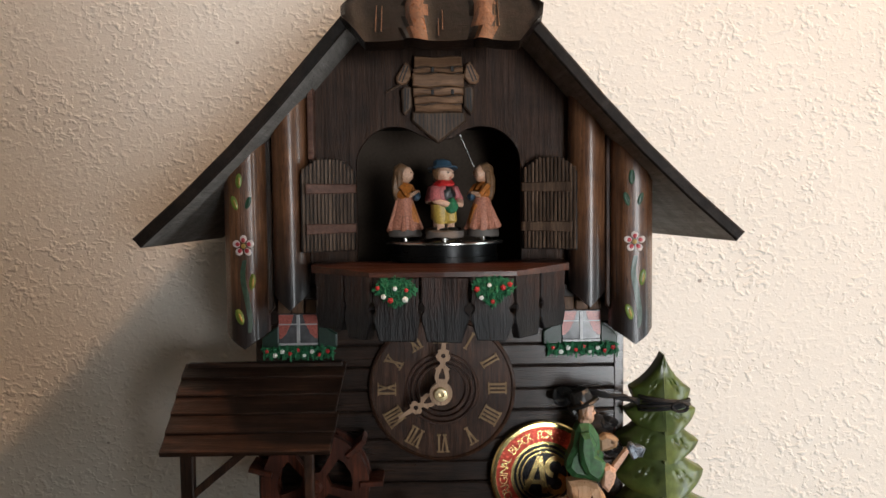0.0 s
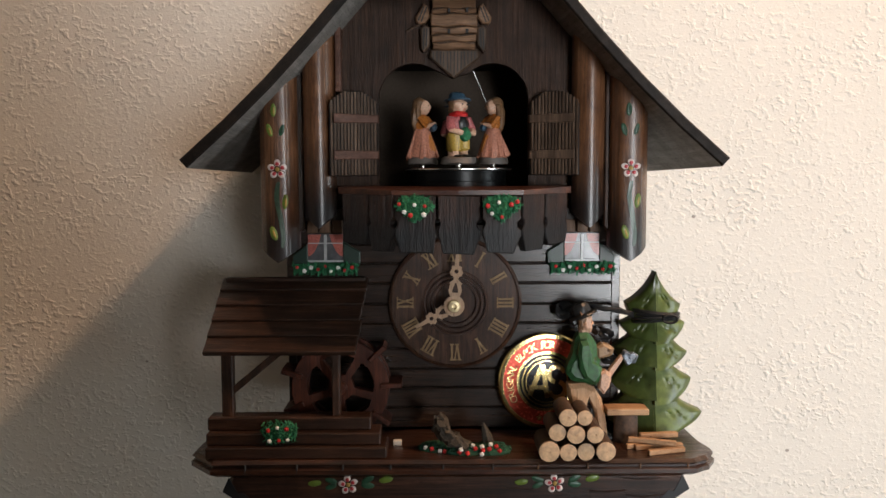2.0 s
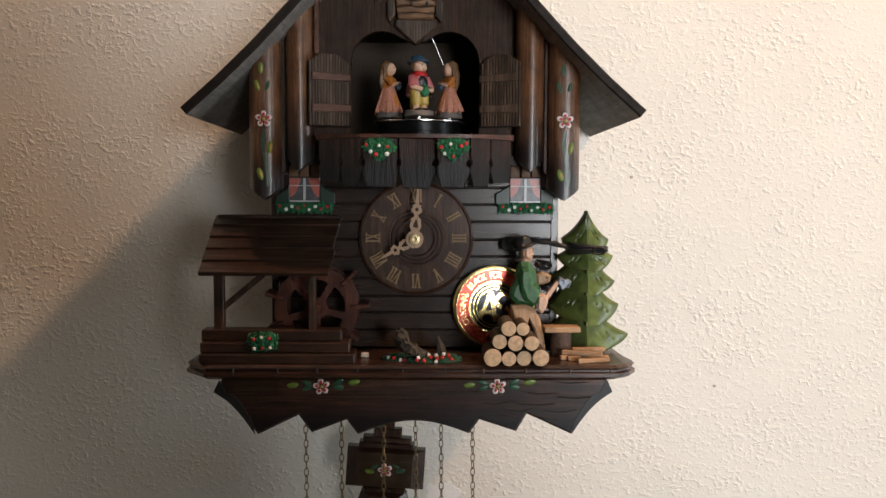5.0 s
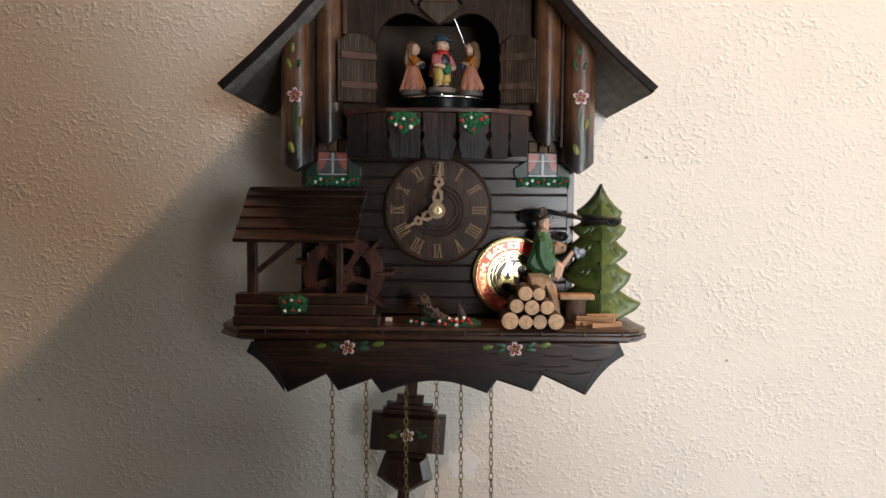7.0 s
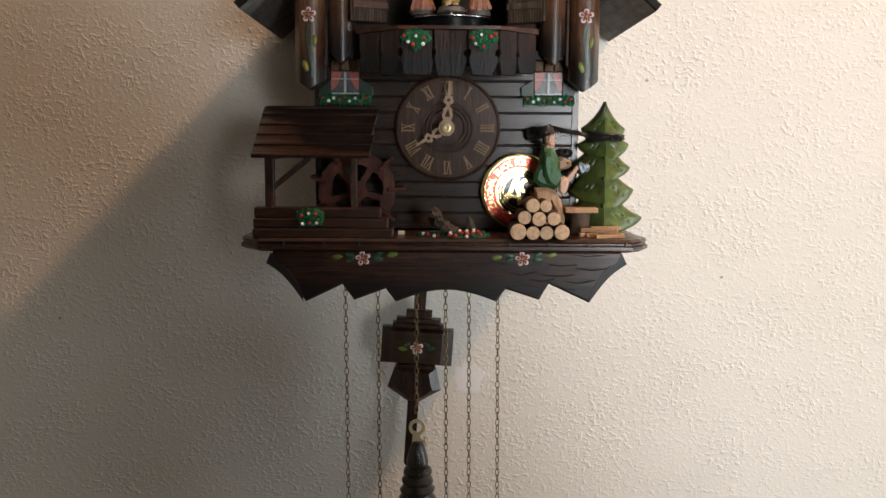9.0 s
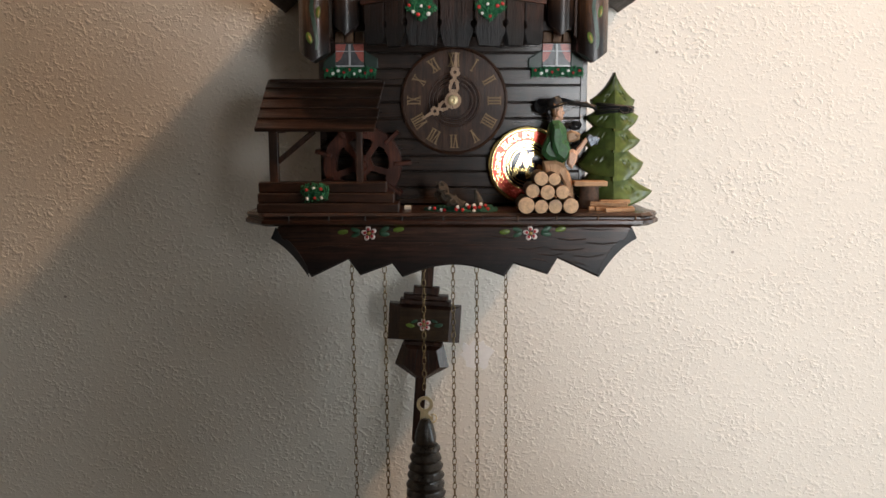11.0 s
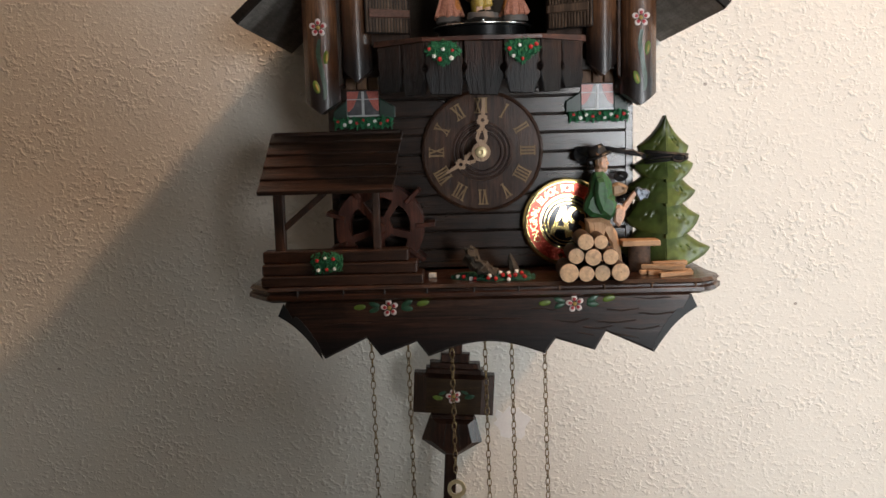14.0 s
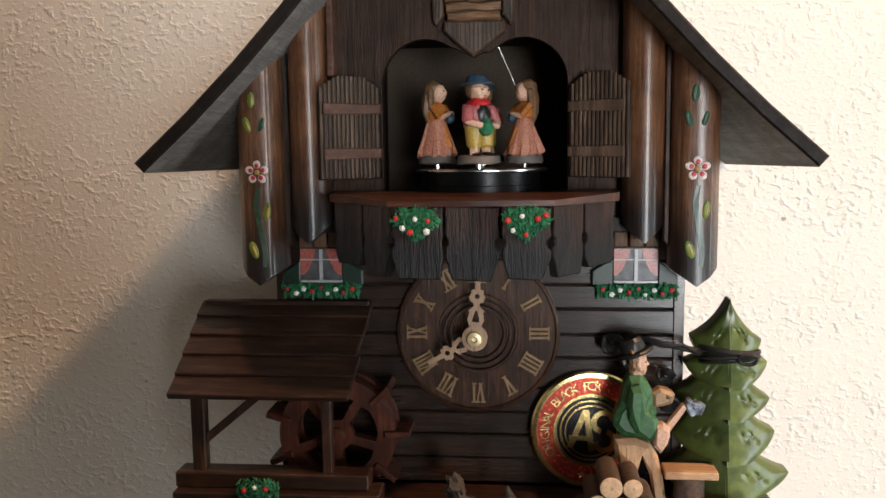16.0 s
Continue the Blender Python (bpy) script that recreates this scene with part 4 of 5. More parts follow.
# carved skirt under the platform
bow = lambda x0, z0, x1, z1, sag, n=7: [(x0 + (x1 - x0) * i / n, z0 + (z1 - z0) * i / n + sag * math.sin(math.pi * i / n)) for i in range(1, n)]
outline = [(-0.1375, -0.0975), (-0.1430, -0.1078)] + bow(-0.1430, -0.1078, -0.1125, -0.1388, 0.0042) + [(-0.1125, -0.1388), (-0.0832, -0.1246), (-0.0738, -0.1374), (-0.0486, -0.1280), (-0.0405, -0.1388)]
outline += bow(-0.0405, -0.1388, 0.0400, -0.1384, 0.0098, 12) + [(0.0400, -0.1384), (0.0473, -0.1280), (0.0742, -0.1368), (0.0818, -0.1238), (0.1142, -0.1388)]
outline += bow(0.1142, -0.1388, 0.1437, -0.1075, 0.0042) + [(0.1437, -0.1075), (0.1390, -0.0975)]
skirt = part("skirt", slab(outline, 0.1860, 0.2005, 0.0016), "skirt", clock, "dark carved skirt board with jagged lower edge")
for s, c in ((-1, -0.0665), (1, 0.0605)):
    painted_flower(skirt, c, -0.1035, 0.2008, 0.0060, 8)
    for lx, lz, ln, wd, dg, mt in ((-0.0205, 0.0010, 0.0085, 0.0040, 6, "leaf"), (-0.0105, 0.0026, 0.0080, 0.0036, -16, "leaf_dark"), (-0.0105, -0.0012, 0.0075, 0.0034, 20, "leaf_dark"),
                                   (0.0120, 0.0030, 0.0090, 0.0040, 30, "leaf_dark"), (0.0120, -0.0006, 0.0085, 0.0040, -4, "leaf_dark"), (0.0232, 0.0030, 0.0090, 0.0042, 12, "leaf")):
        painted_leaf(skirt, c + lx, -0.1035 + lz, 0.2006, ln, wd, dg, mt)
for pts in ([(0.100, -0.1000), (0.112, -0.1012), (0.126, -0.1004)], [(0.104, -0.1110), (0.116, -0.1124), (0.130, -0.1108)], [(0.066, -0.1200), (0.078, -0.1214), (0.086, -0.1196)], [(0.094, -0.1212), (0.106, -0.1228), (0.118, -0.1206)], [(0.050, -0.1150), (0.060, -0.1166), (0.070, -0.1142)], [(0.030, -0.1060), (0.040, -0.1066), (0.048, -0.1080)], [(0.082, -0.1080), (0.092, -0.1092), (0.104, -0.1080)], [(0.076, -0.1165), (0.090, -0.1172), (0.102, -0.1160)], [(0.062, -0.1235), (0.074, -0.1262)], [(0.088, -0.1250), (0.104, -0.1286)], [(-0.020, -0.1130), (0.000, -0.1122), (0.024, -0.1130)], [(-0.112, -0.1150), (-0.098, -0.1136), (-0.080, -0.1140)]):
    part("carved_line", add_tube(bmesh.new(), [P(x, 0.2003, z) for x, z in pts], 0.0006, 6), "skirt", skirt)
for s in (-1, 1):
    curve = [(0.1142, -0.1388)] + bow(0.1142, -0.1388, 0.1437, -0.1075, 0.0042) + [(0.1437, -0.1075)]
    inner = [(0.1395, -0.0985), (0.1340, -0.1090)] + [(x - 0.0085 * (1 - 0.8 * i / 6), z + 0.0020) for i, (x, z) in enumerate(reversed(curve[1:-1]))]
    part("end_facet", slab([(s * x, z) for x, z in curve + inner], 0.2003, 0.2009, 0), "black_satin", skirt)
    part("skirt_side", slab([(s * 0.1330, -0.0978), (s * 0.1390, -0.0978), (s * 0.1440, -0.1080), (s * 0.1330, -0.1180)], 0.1300, 0.1862, 0.0006), "black", clock)


# ---- turning stage and dancers ----
turn = thing("turntable", P(0.003, 0.137, 0.0768), "glossy black round turntable with a steel rim", "turntable")
part("drum", add_lathe(bmesh.new(), P(0.003, 0.137, 0.0769), (0, 0, 1), [(0.0325, 0), (0.0325, 0.0045), (0.0318, 0.0048), (0.0318, 0.0110), (0.0350, 0.0112), (0.0350, 0.0120), (0.0345, 0.0128), (0.001, 0.0128)], 56), "drum", turn, "", True)
part("rim", add_lathe(bmesh.new(), P(0.003, 0.137, 0.0886), (0, 0, 1), [(0.0352, 0), (0.0358, 0.0004), (0.0358, 0.0010), (0.0352, 0.0013)], 56), "steel", turn, "thin bright steel rim", True)


def dancer(x, d, turn_deg, woman):
    """A small painted doll on a round base."""
    bm = bmesh.new()
    O = Vector((0, 0, 0))
    base = 0.0
    add_lathe(bm, O, (0, 0, 1), [(0.0088, 0), (0.0092, 0.0008), (0.0086, 0.0038), (0.0070, 0.0042)], 16, 0)
    mats = ["figure_base", "skin", "hair"]
    if woman:
        mats += ["pink", "orange", "blue"]
        add_lathe(bm, (0, 0, 0.0042), (0, 0, 1), [(0.0080, 0), (0.0078, 0.004), (0.0060, 0.011), (0.0042, 0.0185), (0.0040, 0.0205)], 14, 3)
        for a in range(11):
            q, out = a * 0.571, 0.0074 + 0.0012 * math.sin(a * 2.2)
            add_limb(bm, (out * math.cos(q), out * math.sin(q), 0.0046 + 0.0008 * math.sin(a * 1.7)), (0.0036 * math.cos(q), 0.0036 * math.sin(q), 0.021), 0.0020, 0.0009, 6, 3)
        add_lathe(bm, (0, -0.0042, 0.0075), (0, 0.22, 1), [(0.0040, 0), (0.0046, 0.0010), (0.0034, 0.0120)], 10, 4)
        add_ball(bm, (0, 0, 0.0265), (0.0052, 0.0044, 0.0062), 12, 8, 4)
        for s in (-1, 1):
            add_limb(bm, (s * 0.0048, -0.0005, 0.0300), (s * 0.0060, -0.0045, 0.0245), 0.0021, 0.0018, 8, 4)
            add_limb(bm, (s * 0.0060, -0.0045, 0.0245), (s * 0.0016, -0.0072, 0.0262), 0.0016, 0.0014, 8, 1)
        add_ball(bm, (0.0, -0.0070, 0.0240), (0.0028, 0.0022, 0.0028), 10, 6, 5)
        add_ball(bm, (0, -0.0004, 0.0372), (0.0042, 0.0043, 0.0050), 14, 10, 1)
        for q in (-1, 1):
            add_ball(bm, (q * 0.0016, -0.0043, 0.0380), (0.00055, 0.0004, 0.00055), 6, 4, 2)
        add_ball(bm, (0, -0.0044, 0.0352), (0.0009, 0.0004, 0.00035), 6, 4, 3)
        add_ball(bm, (0, 0.0016, 0.0386), (0.0052, 0.0044, 0.0054), 14, 10, 2)
        for q in (-1, 1):
            add_limb(bm, (q * 0.0042, 0.0006, 0.0385), (q * 0.0046, 0.0012, 0.0290), 0.0018, 0.0014, 7, 2)
        add_ball(bm, (0, 0.0034, 0.0305), (0.0058, 0.0032, 0.0105), 12, 8, 2)
    else:
        mats += ["yellow", "rose", "red", "foam", "blue", "hat"]
        for s in (-1, 1):
            add_limb(bm, (s * 0.0030, -0.001, 0.0040), (s * 0.0030, -0.001, 0.0100), 0.0018, 0.0018, 8, 1)
            add_limb(bm, (s * 0.0030, -0.001, 0.0095), (s * 0.0026, 0, 0.0190), 0.0030, 0.0036, 10, 3)
            add_ball(bm, (s * 0.0030, -0.0025, 0.0048), (0.0020, 0.0036, 0.0016), 8, 6, 8)
            add_limb(bm, (s * 0.0056, 0, 0.0290), (s * 0.0074, -0.0025, 0.0220), 0.0023, 0.0020, 8, 4)
            add_limb(bm, (s * 0.0074, -0.0025, 0.0215), (s * 0.0040, -0.0064, 0.0195), 0.0017, 0.0015, 8, 1)
        add_ball(bm, (0, 0, 0.0250), (0.0060, 0.0048, 0.0078), 14, 8, 4)
        add_ball(bm, (0, -0.0030, 0.0248), (0.0036, 0.0026, 0.0060), 10, 8, 8)
        add_ball(bm, (0, -0.0050, 0.0185), (0.0036, 0.0026, 0.0046), 10, 8, 6)
        add_lathe(bm, (0, 0, 0.0300), (0, 0, 1), [(0.0046, 0), (0.0052, 0.0012), (0.0036, 0.0030)], 12, 5)
        add_ball(bm, (0, -0.0006, 0.0368), (0.0043, 0.0043, 0.0048), 14, 10, 1)
        for q in (-1, 1):
            add_ball(bm, (q * 0.0016, -0.0045, 0.0374), (0.00055, 0.0004, 0.00055), 6, 4, 8)
        add_ball(bm, (0, -0.0046, 0.0346), (0.0010, 0.0004, 0.00035), 6, 4, 5)
        add_ball(bm, (0, 0.0014, 0.0372), (0.0047, 0.0042, 0.0048), 12, 8, 2)
        add_lathe(bm, (0, 0.0006, 0.0396), (0.08, 0.12, 1), [(0.0066, 0), (0.0070, 0.0006), (0.0048, 0.0014), (0.0042, 0.0042), (0.0024, 0.0054)], 18, 7)
    for f in bm.faces:
        f.smooth = True
    rot = Matrix.Rotation(radians(turn_deg), 4, "Z") @ Matrix.Diagonal((1.12, 1.12, 1.0, 1.0) if woman else (1.26, 1.2, 1.0, 1.0))
    for v in bm.verts:
        v.co += 0.0010 * noise.noise_vector(v.co * 330 + Vector((x * 300, 0, 0)))
    bmesh.ops.transform(bm, matrix=Matrix.Translation(P(x, d, 0.0926)) @ rot, verts=bm.verts)
    part("peg", add_lathe(bmesh.new(), P(x, d, 0.0897), (0, 0, 1), [(0.0017, 0), (0.0017, 0.0030)], 12), "steel", turn)
    return solid("dancer_doll", bm, mats, "small painted doll in salmon dress and orange bodice" if woman else "small painted doll in red jacket and yellow trousers", "doll", "dancers on the turntable", "", True)


dancer(-0.0205, 0.140, 70, True)
dancer(0.0028, 0.160, 42, False)
dancer(0.0262, 0.140, -62, True)
dancer(0.0030, 0.114, 180, False)
solid("prop_wire", add_tube(bmesh.new(), [P(0.0128, 0.1462, 0.1530), P(0.0215, 0.1400, 0.1335)], 0.00035, 6), "steel", "thin steel wire hanging at the stage opening", "wire")

# ---- water mill ----
mill = thing("water_mill", P(-0.106, 0.17, PLATFORM), "dark-stained wooden mill shelter with a plank roof on posts", "mill shelter")
LOWZ, LOWD, HIGHZ, HIGHD = -0.0235, 0.1935, 0.0175, 0.1400
for i in range(5):
    a, b = i / 5, (i + 1) / 5
    bm = bmesh.new()
    vs = []
    for u, lift in ((a, 0.0016), (b + 0.03 * (i < 4), 0.0)):
        d, z = LOWD + (HIGHD - LOWD) * u, LOWZ + (HIGHZ - LOWZ) * u
        xl, xr = -0.1555 + 0.0015 * u, -0.0618 + 0.0040 * u + 0.0008 * math.sin(i * 2.1)
        for x in (xl, xr):
            vs.append(bm.verts.new(P(x, d + lift * 0.6, z + lift)))
            vs.append(bm.verts.new(P(x, d + lift * 0.6 - 0.0022, z + lift - 0.0030)))
    for q in ((0, 2, 6, 4), (1, 5, 7, 3), (0, 1, 3, 2), (4, 6, 7, 5), (0, 4, 5, 1), (2, 3, 7, 6)):
        bm.faces.new([vs[k] for k in q])
    bmesh.ops.recalc_face_normals(bm, faces=bm.faces)
    bmesh.ops.bevel(bm, geom=list(bm.edges), offset=0.0005, segments=1, affect="EDGES")
    part("roof_plank", bm, "mill", mill)
part("rafter", slab([(-0.1450, -0.0262), (-0.1400, -0.0262), (-0.1400, -0.0222), (-0.1450, -0.0222)], 0.140, 0.187, 0.0004, shear=None), "post", mill)
part("roof_ledge", box(-0.1520, -0.0590, 0.1384, 0.1440, 0.0120, 0.0178), "mill", mill)
part("post", box(-0.1460, -0.1388, 0.1800, 0.1868, -0.0650, -0.0240), "post", mill)
part("post", box(-0.0772, -0.0722, 0.1800, 0.1868, -0.0650, -0.0240), "post", mill)
part("brace", slab(stick(-0.1395, -0.0485, -0.1105, -0.0245, 0.0042), 0.1812, 0.1856, 0.0005), "post", mill)
part("trough_beam", box(-0.1545, -0.0530, 0.1760, 0.1900, -0.0725, -0.0642, 0.0008), "mill", mill)
part("trough_beam", box(-0.1542, -0.0468, 0.1760, 0.1958, -0.0802, -0.0726, 0.0008), "mill", mill)
part("trough_beam", box(-0.1542, -0.0428, 0.1760, 0.2000, PLATFORM, -0.0803, 0.0008), "mill", mill)

wheel = new("wheel")
wheel.location = P(-0.0745, 0.158, -0.0525)
attach(wheel, mill)
tagged(wheel, "reddish-brown wooden water wheel with stub paddles")
WX, WZ = -0.0745, -0.0525
part("wheel_rim", holed(circle(WX, WZ, 0.0318, 48), [[(WX + r * math.cos(radians(a0 + da)), WZ + r * math.sin(radians(a0 + da))) for r, da in ((0.0090, 14), (0.0215, 7), (0.0222, 20), (0.0224, 36), (0.0222, 52), (0.0215, 65), (0.0090, 58))] for a0 in range(-15, 345, 72)], 0.1560, 0.1625), "wheel", wheel)
part("wheel_rim", holed(circle(WX, WZ, 0.0318, 48), [circle(WX, WZ, 0.0224, 40)], 0.1430, 0.1475), "wheel", wheel)
part("hub", add_lathe(bmesh.new(), P(WX, 0.1385, WZ), (0, -1, 0), [(0.0045, 0), (0.0045, 0.0262), (0.0032, 0.0276)], 20), "wheel", wheel)
for i in range(9):
    a = 3 + 40 * i
    o = turned([(0.0262, -0.0016), (0.0398, -0.0016), (0.0398, 0.0016), (0.0262, 0.0016)], a, WX, WZ)
    if WZ + 0.0398 * math.sin(radians(a)) > PLATFORM + 0.001:
        part("paddle", slab(o, 0.1440, 0.1655, 0.0005), "wheel", wheel)

flower_clump("flower_bunch", -0.1090, 0.1945, -0.0722, 0.0225, 0.0150, 0.0045, 260, [(-0.55, 0.35, "red"), (-0.05, 0.55, "white"), (0.45, 0.45, "red"), (-0.5, -0.55, "white"), (0.02, -0.5, "red"), (0.5, -0.45, "white")], None, "green foam leaves with red and white blossoms on the trough", "flowers", shape="loose")
solid("paper_tag", box(-0.0400, -0.0345, 0.170, 0.1745, PLATFORM, PLATFORM + 0.0030, 0.0003), "paper", "small white paper tag lying on the platform", "tag")

# ---- mound with driftwood and flowers ----
mound = thing("flower_mound", P(0.006, 0.185, PLATFORM), "green foam mound with driftwood and red and white blossoms", "flower mound")
bm = bmesh.new()
rnd = random.Random(5)
for cx, cd, w, dp, h in ((-0.010, 0.180, 0.014, 0.010, 0.0030), (0.006, 0.186, 0.014, 0.010, 0.0040), (0.022, 0.186, 0.013, 0.010, 0.0048)):
    add_ball(bm, P(cx, cd, PLATFORM + 0.0002), (w, dp, h), 16, 8)
    for _ in range(110):
        a, r = rnd.uniform(0, 6.28), math.sqrt(rnd.random())
        add_ball(bm, P(cx + w * r * math.cos(a), cd + dp * r * math.sin(a), PLATFORM + h * math.sqrt(max(0, 1 - r * r)) + 0.0002), (0.0013, 0.0010, 0.0007), 5, 3, 0, Euler((rnd.random() * 3, rnd.random() * 3, 0)).to_matrix())
part("foliage", bm, "moss", mound)
bm = bmesh.new()
for pts, r in (([(-0.010, 0.184, -0.0665), (-0.008, 0.187, -0.0725), (-0.001, 0.191, -0.0790), (0.005, 0.193, -0.0835)], 0.0030), ([(-0.013, 0.181, -0.0740), (-0.008, 0.184, -0.0780)], 0.0020)):
    for a, b in zip(pts, pts[1:]):
        add_limb(bm, P(*a), P(*b), r * 1.25, r * 1.35, 10)
bmesh.ops.subdivide_edges(bm, edges=list(bm.edges), cuts=2, use_grid_fill=True)
for v in bm.verts:
    v.co += 0.0030 * noise.noise_vector(v.co * 260) + 0.0011 * noise.noise_vector(v.co * 900)
part("driftwood", bm, "drift", mound, "rough grey-brown piece of bark", True)
bm = bmesh.new()
add_lathe(bm, P(0.0210, 0.184, -0.0840), (-0.25, 0, 1), [(0.0040, 0), (0.0034, 0.005), (0.0018, 0.011), (0.0003, 0.0145)], 7)
for v in bm.verts:
    v.co += 0.0008 * noise.noise_vector(v.co * 500)
part("driftwood", bm, "drift", mound, "pointed grey splinter", True)
for x, d, z, m in ((-0.0190, 0.186, -0.0852, "white"), (-0.0150, 0.189, -0.0850, "red"), (-0.0100, 0.190, -0.0862, "white"), (-0.0070, 0.190, -0.0865, "red"), (0.0020, 0.196, -0.0850, "red"), (0.0030, 0.196, -0.0835, "white"), (0.0060, 0.190, -0.0805, "white"), (0.0065, 0.190, -0.0820, "red"),
                   (0.0070, 0.197, -0.0855, "red"), (0.0120, 0.194, -0.0835, "red"), (0.0105, 0.192, -0.0822, "white"), (0.0165, 0.196, -0.0840, "red"), (0.0160, 0.194, -0.0822, "white"), (0.0158, 0.197, -0.0862, "white"), (0.0205, 0.195, -0.0835, "red"), (0.0215, 0.192, -0.0815, "white"), (0.0250, 0.193, -0.0825, "red"), (0.0020, 0.189, -0.0808, "red"), (0.0270, 0.194, -0.0850, "red")):
    part("blossom", add_ball(add_ball(bmesh.new(), P(x, d, z), (0.0017, 0.0011, 0.0011), 8, 6, 0, Matrix.Rotation(x * 700, 3, "Y")), P(x, d, z), (0.0011, 0.0012, 0.0016), 8, 6, 0, Matrix.Rotation(x * 700, 3, "Y")), m, mound, "", True)

# ---- medallion on the clapboards ----
MX, MZ = 0.0622, -0.0536
medal = thing("medallion", P(MX, 0.1395, MZ), "round gold, red and black foil seal with lettering", "medallion")
part("gold_disc", add_lathe(bmesh.new(), P(MX, 0.1385, MZ), (0, -1, 0), [(0.0328, 0), (0.0328, 0.0016), (0.0318, 0.0024), (0.0300, 0.0027), (0.0005, 0.0027)], 64), "gold", medal)


def ring_plate(r0, r1, d, material, name):
    part(name, holed(circle(MX, MZ, r1, 64), [circle(MX, MZ, r0, 64)], d - 0.0006, d), material, medal)


ring_plate(0.0206, 0.0296, 0.1418, "foil_red", "red_band")
ring_plate(0.0172, 0.0186, 0.1420, "foil_black", "black_ring")
part("black_disc", slab(circle(MX, MZ, 0.0160, 48), 0.1410, 0.1421, 0), "foil_black", medal)
ring_plate(0.0138, 0.0146, 0.1424, "gold", "gold_ring")
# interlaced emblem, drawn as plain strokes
for k, o in enumerate((stick(MX - 0.0118, MZ - 0.0092, MX - 0.0030, MZ + 0.0118, 0.0032), stick(MX - 0.0028, MZ + 0.0118, MX + 0.0002, MZ - 0.0112, 0.0032), stick(MX - 0.0122, MZ - 0.0034, MX + 0.0010, MZ - 0.0042, 0.0026))):
    part("emblem_stroke", slab(o, 0.1420, 0.1426 + 0.0001 * k, 0), "gold", medal)
for a0, a1, cx, cz in ((10, 255, 0.0066, 0.0050), (-170, 75, 0.0070, -0.0054)):
    arc = circle(MX + cx, MZ + cz, 0.0068, 18, a0, a1) + circle(MX + cx, MZ + cz, 0.0038, 18, a1, a0)
    part("emblem_stroke", slab(arc, 0.1420, 0.1430, 0), "gold", medal)
star = [(MX - 0.0050 + r * math.cos(radians(a)), MZ - 0.0248 + r * math.sin(radians(a))) for a, r in ((90 + 36 * k, 0.0030 if k % 2 == 0 else 0.0013) for k in range(10))]
part("star", slab(star, 0.1416, 0.1422, 0), "gold", medal)


def letter_mesh(ch, size):
    cu = bpy.data.curves.new("letter", "FONT")
    cu.body, cu.size, cu.extrude, cu.align_x = ch, size, 0.00015, "CENTER"
    cu.resolution_u = 2
    ob = bpy.data.objects.new("letter", cu)
    scene.collection.objects.link(ob)
    me = bpy.data.meshes.new_from_object(ob.evaluated_get(bpy.context.evaluated_depsgraph_get()))
    bpy.data.objects.remove(ob)
    return me


text = "ORIGINAL BLACK FOR"
for i, ch in enumerate(text):
    if ch == " ":
        continue
    me = letter_mesh(ch, 0.0073)
    me.materials.append(M["gold"])
    ang = 207 - i * 7.35
    r = 0.0228
    ob = new("letter", me)
    ob.matrix_world = Matrix.Translation(P(MX + r * math.cos(radians(ang)), 0.1423, MZ + r * math.sin(radians(ang)))) @ Matrix.Rotation(radians(90 - ang), 4, "Y") @ Matrix.Rotation(radians(90), 4, "X")
    loc = ob.location.copy()
    PLACE[ob.name] = loc
    ob.parent = medal
    ob.location = loc - PLACE[medal.name]

lean_medal = Matrix.Translation(P(MX, 0.1395, MZ)) @ Matrix.Rotation(radians(5), 4, "Z") @ Matrix.Translation(-P(MX, 0.1395, MZ))
medal.matrix_world = Matrix.Translation((0, -0.0022, 0)) @ lean_medal @ Matrix.Translation(P(MX, 0.1395, MZ))

# ---- log pile, stump table, split wood ----
def log(x, z, r, d0, d1):
    top = thing("log", P(x, d0, z - r), "short round log with bark and a pale sawn end", "log", "stacked logs")
    bm = bmesh.new()
    add_lathe(bm, P(x, d0, z), (0, -1, 0), [(r * 0.9, 0), (r, 0.001), (r, d1 - d0 - 0.0004)], 20)
    for v in bm.verts:
        v.co += 0.00035 * noise.noise_vector(v.co * 600)
    part("bark", bm, "bark", top, "", True)
    part("sawn_end", add_lathe(bmesh.new(), P(x, d1 - 0.0006, z), (0, -1, 0), [(r * 0.97, 0), (r * 0.97, 0.0004), (r * 0.90, 0.0007), (0.0009, 0.0009), (0.0006, 0.0006)], 24), "log_end", top)


for x, z, r in ((0.0559, -0.0809, 0.0065), (0.0676, -0.0820, 0.0054), (0.0785, -0.0819, 0.0055), (0.0903, -0.0813, 0.0061), (0.0610, -0.0699, 0.0054), (0.0722, -0.0708, 0.0057), (0.0836, -0.0706, 0.0053), (0.0672, -0.0603, 0.0055), (0.0775, -0.0608, 0.0048)):
    log(x, z, r, 0.1800 + 0.002 * math.sin(x * 900), 0.2080 + 0.0012 * math.sin(x * 700))

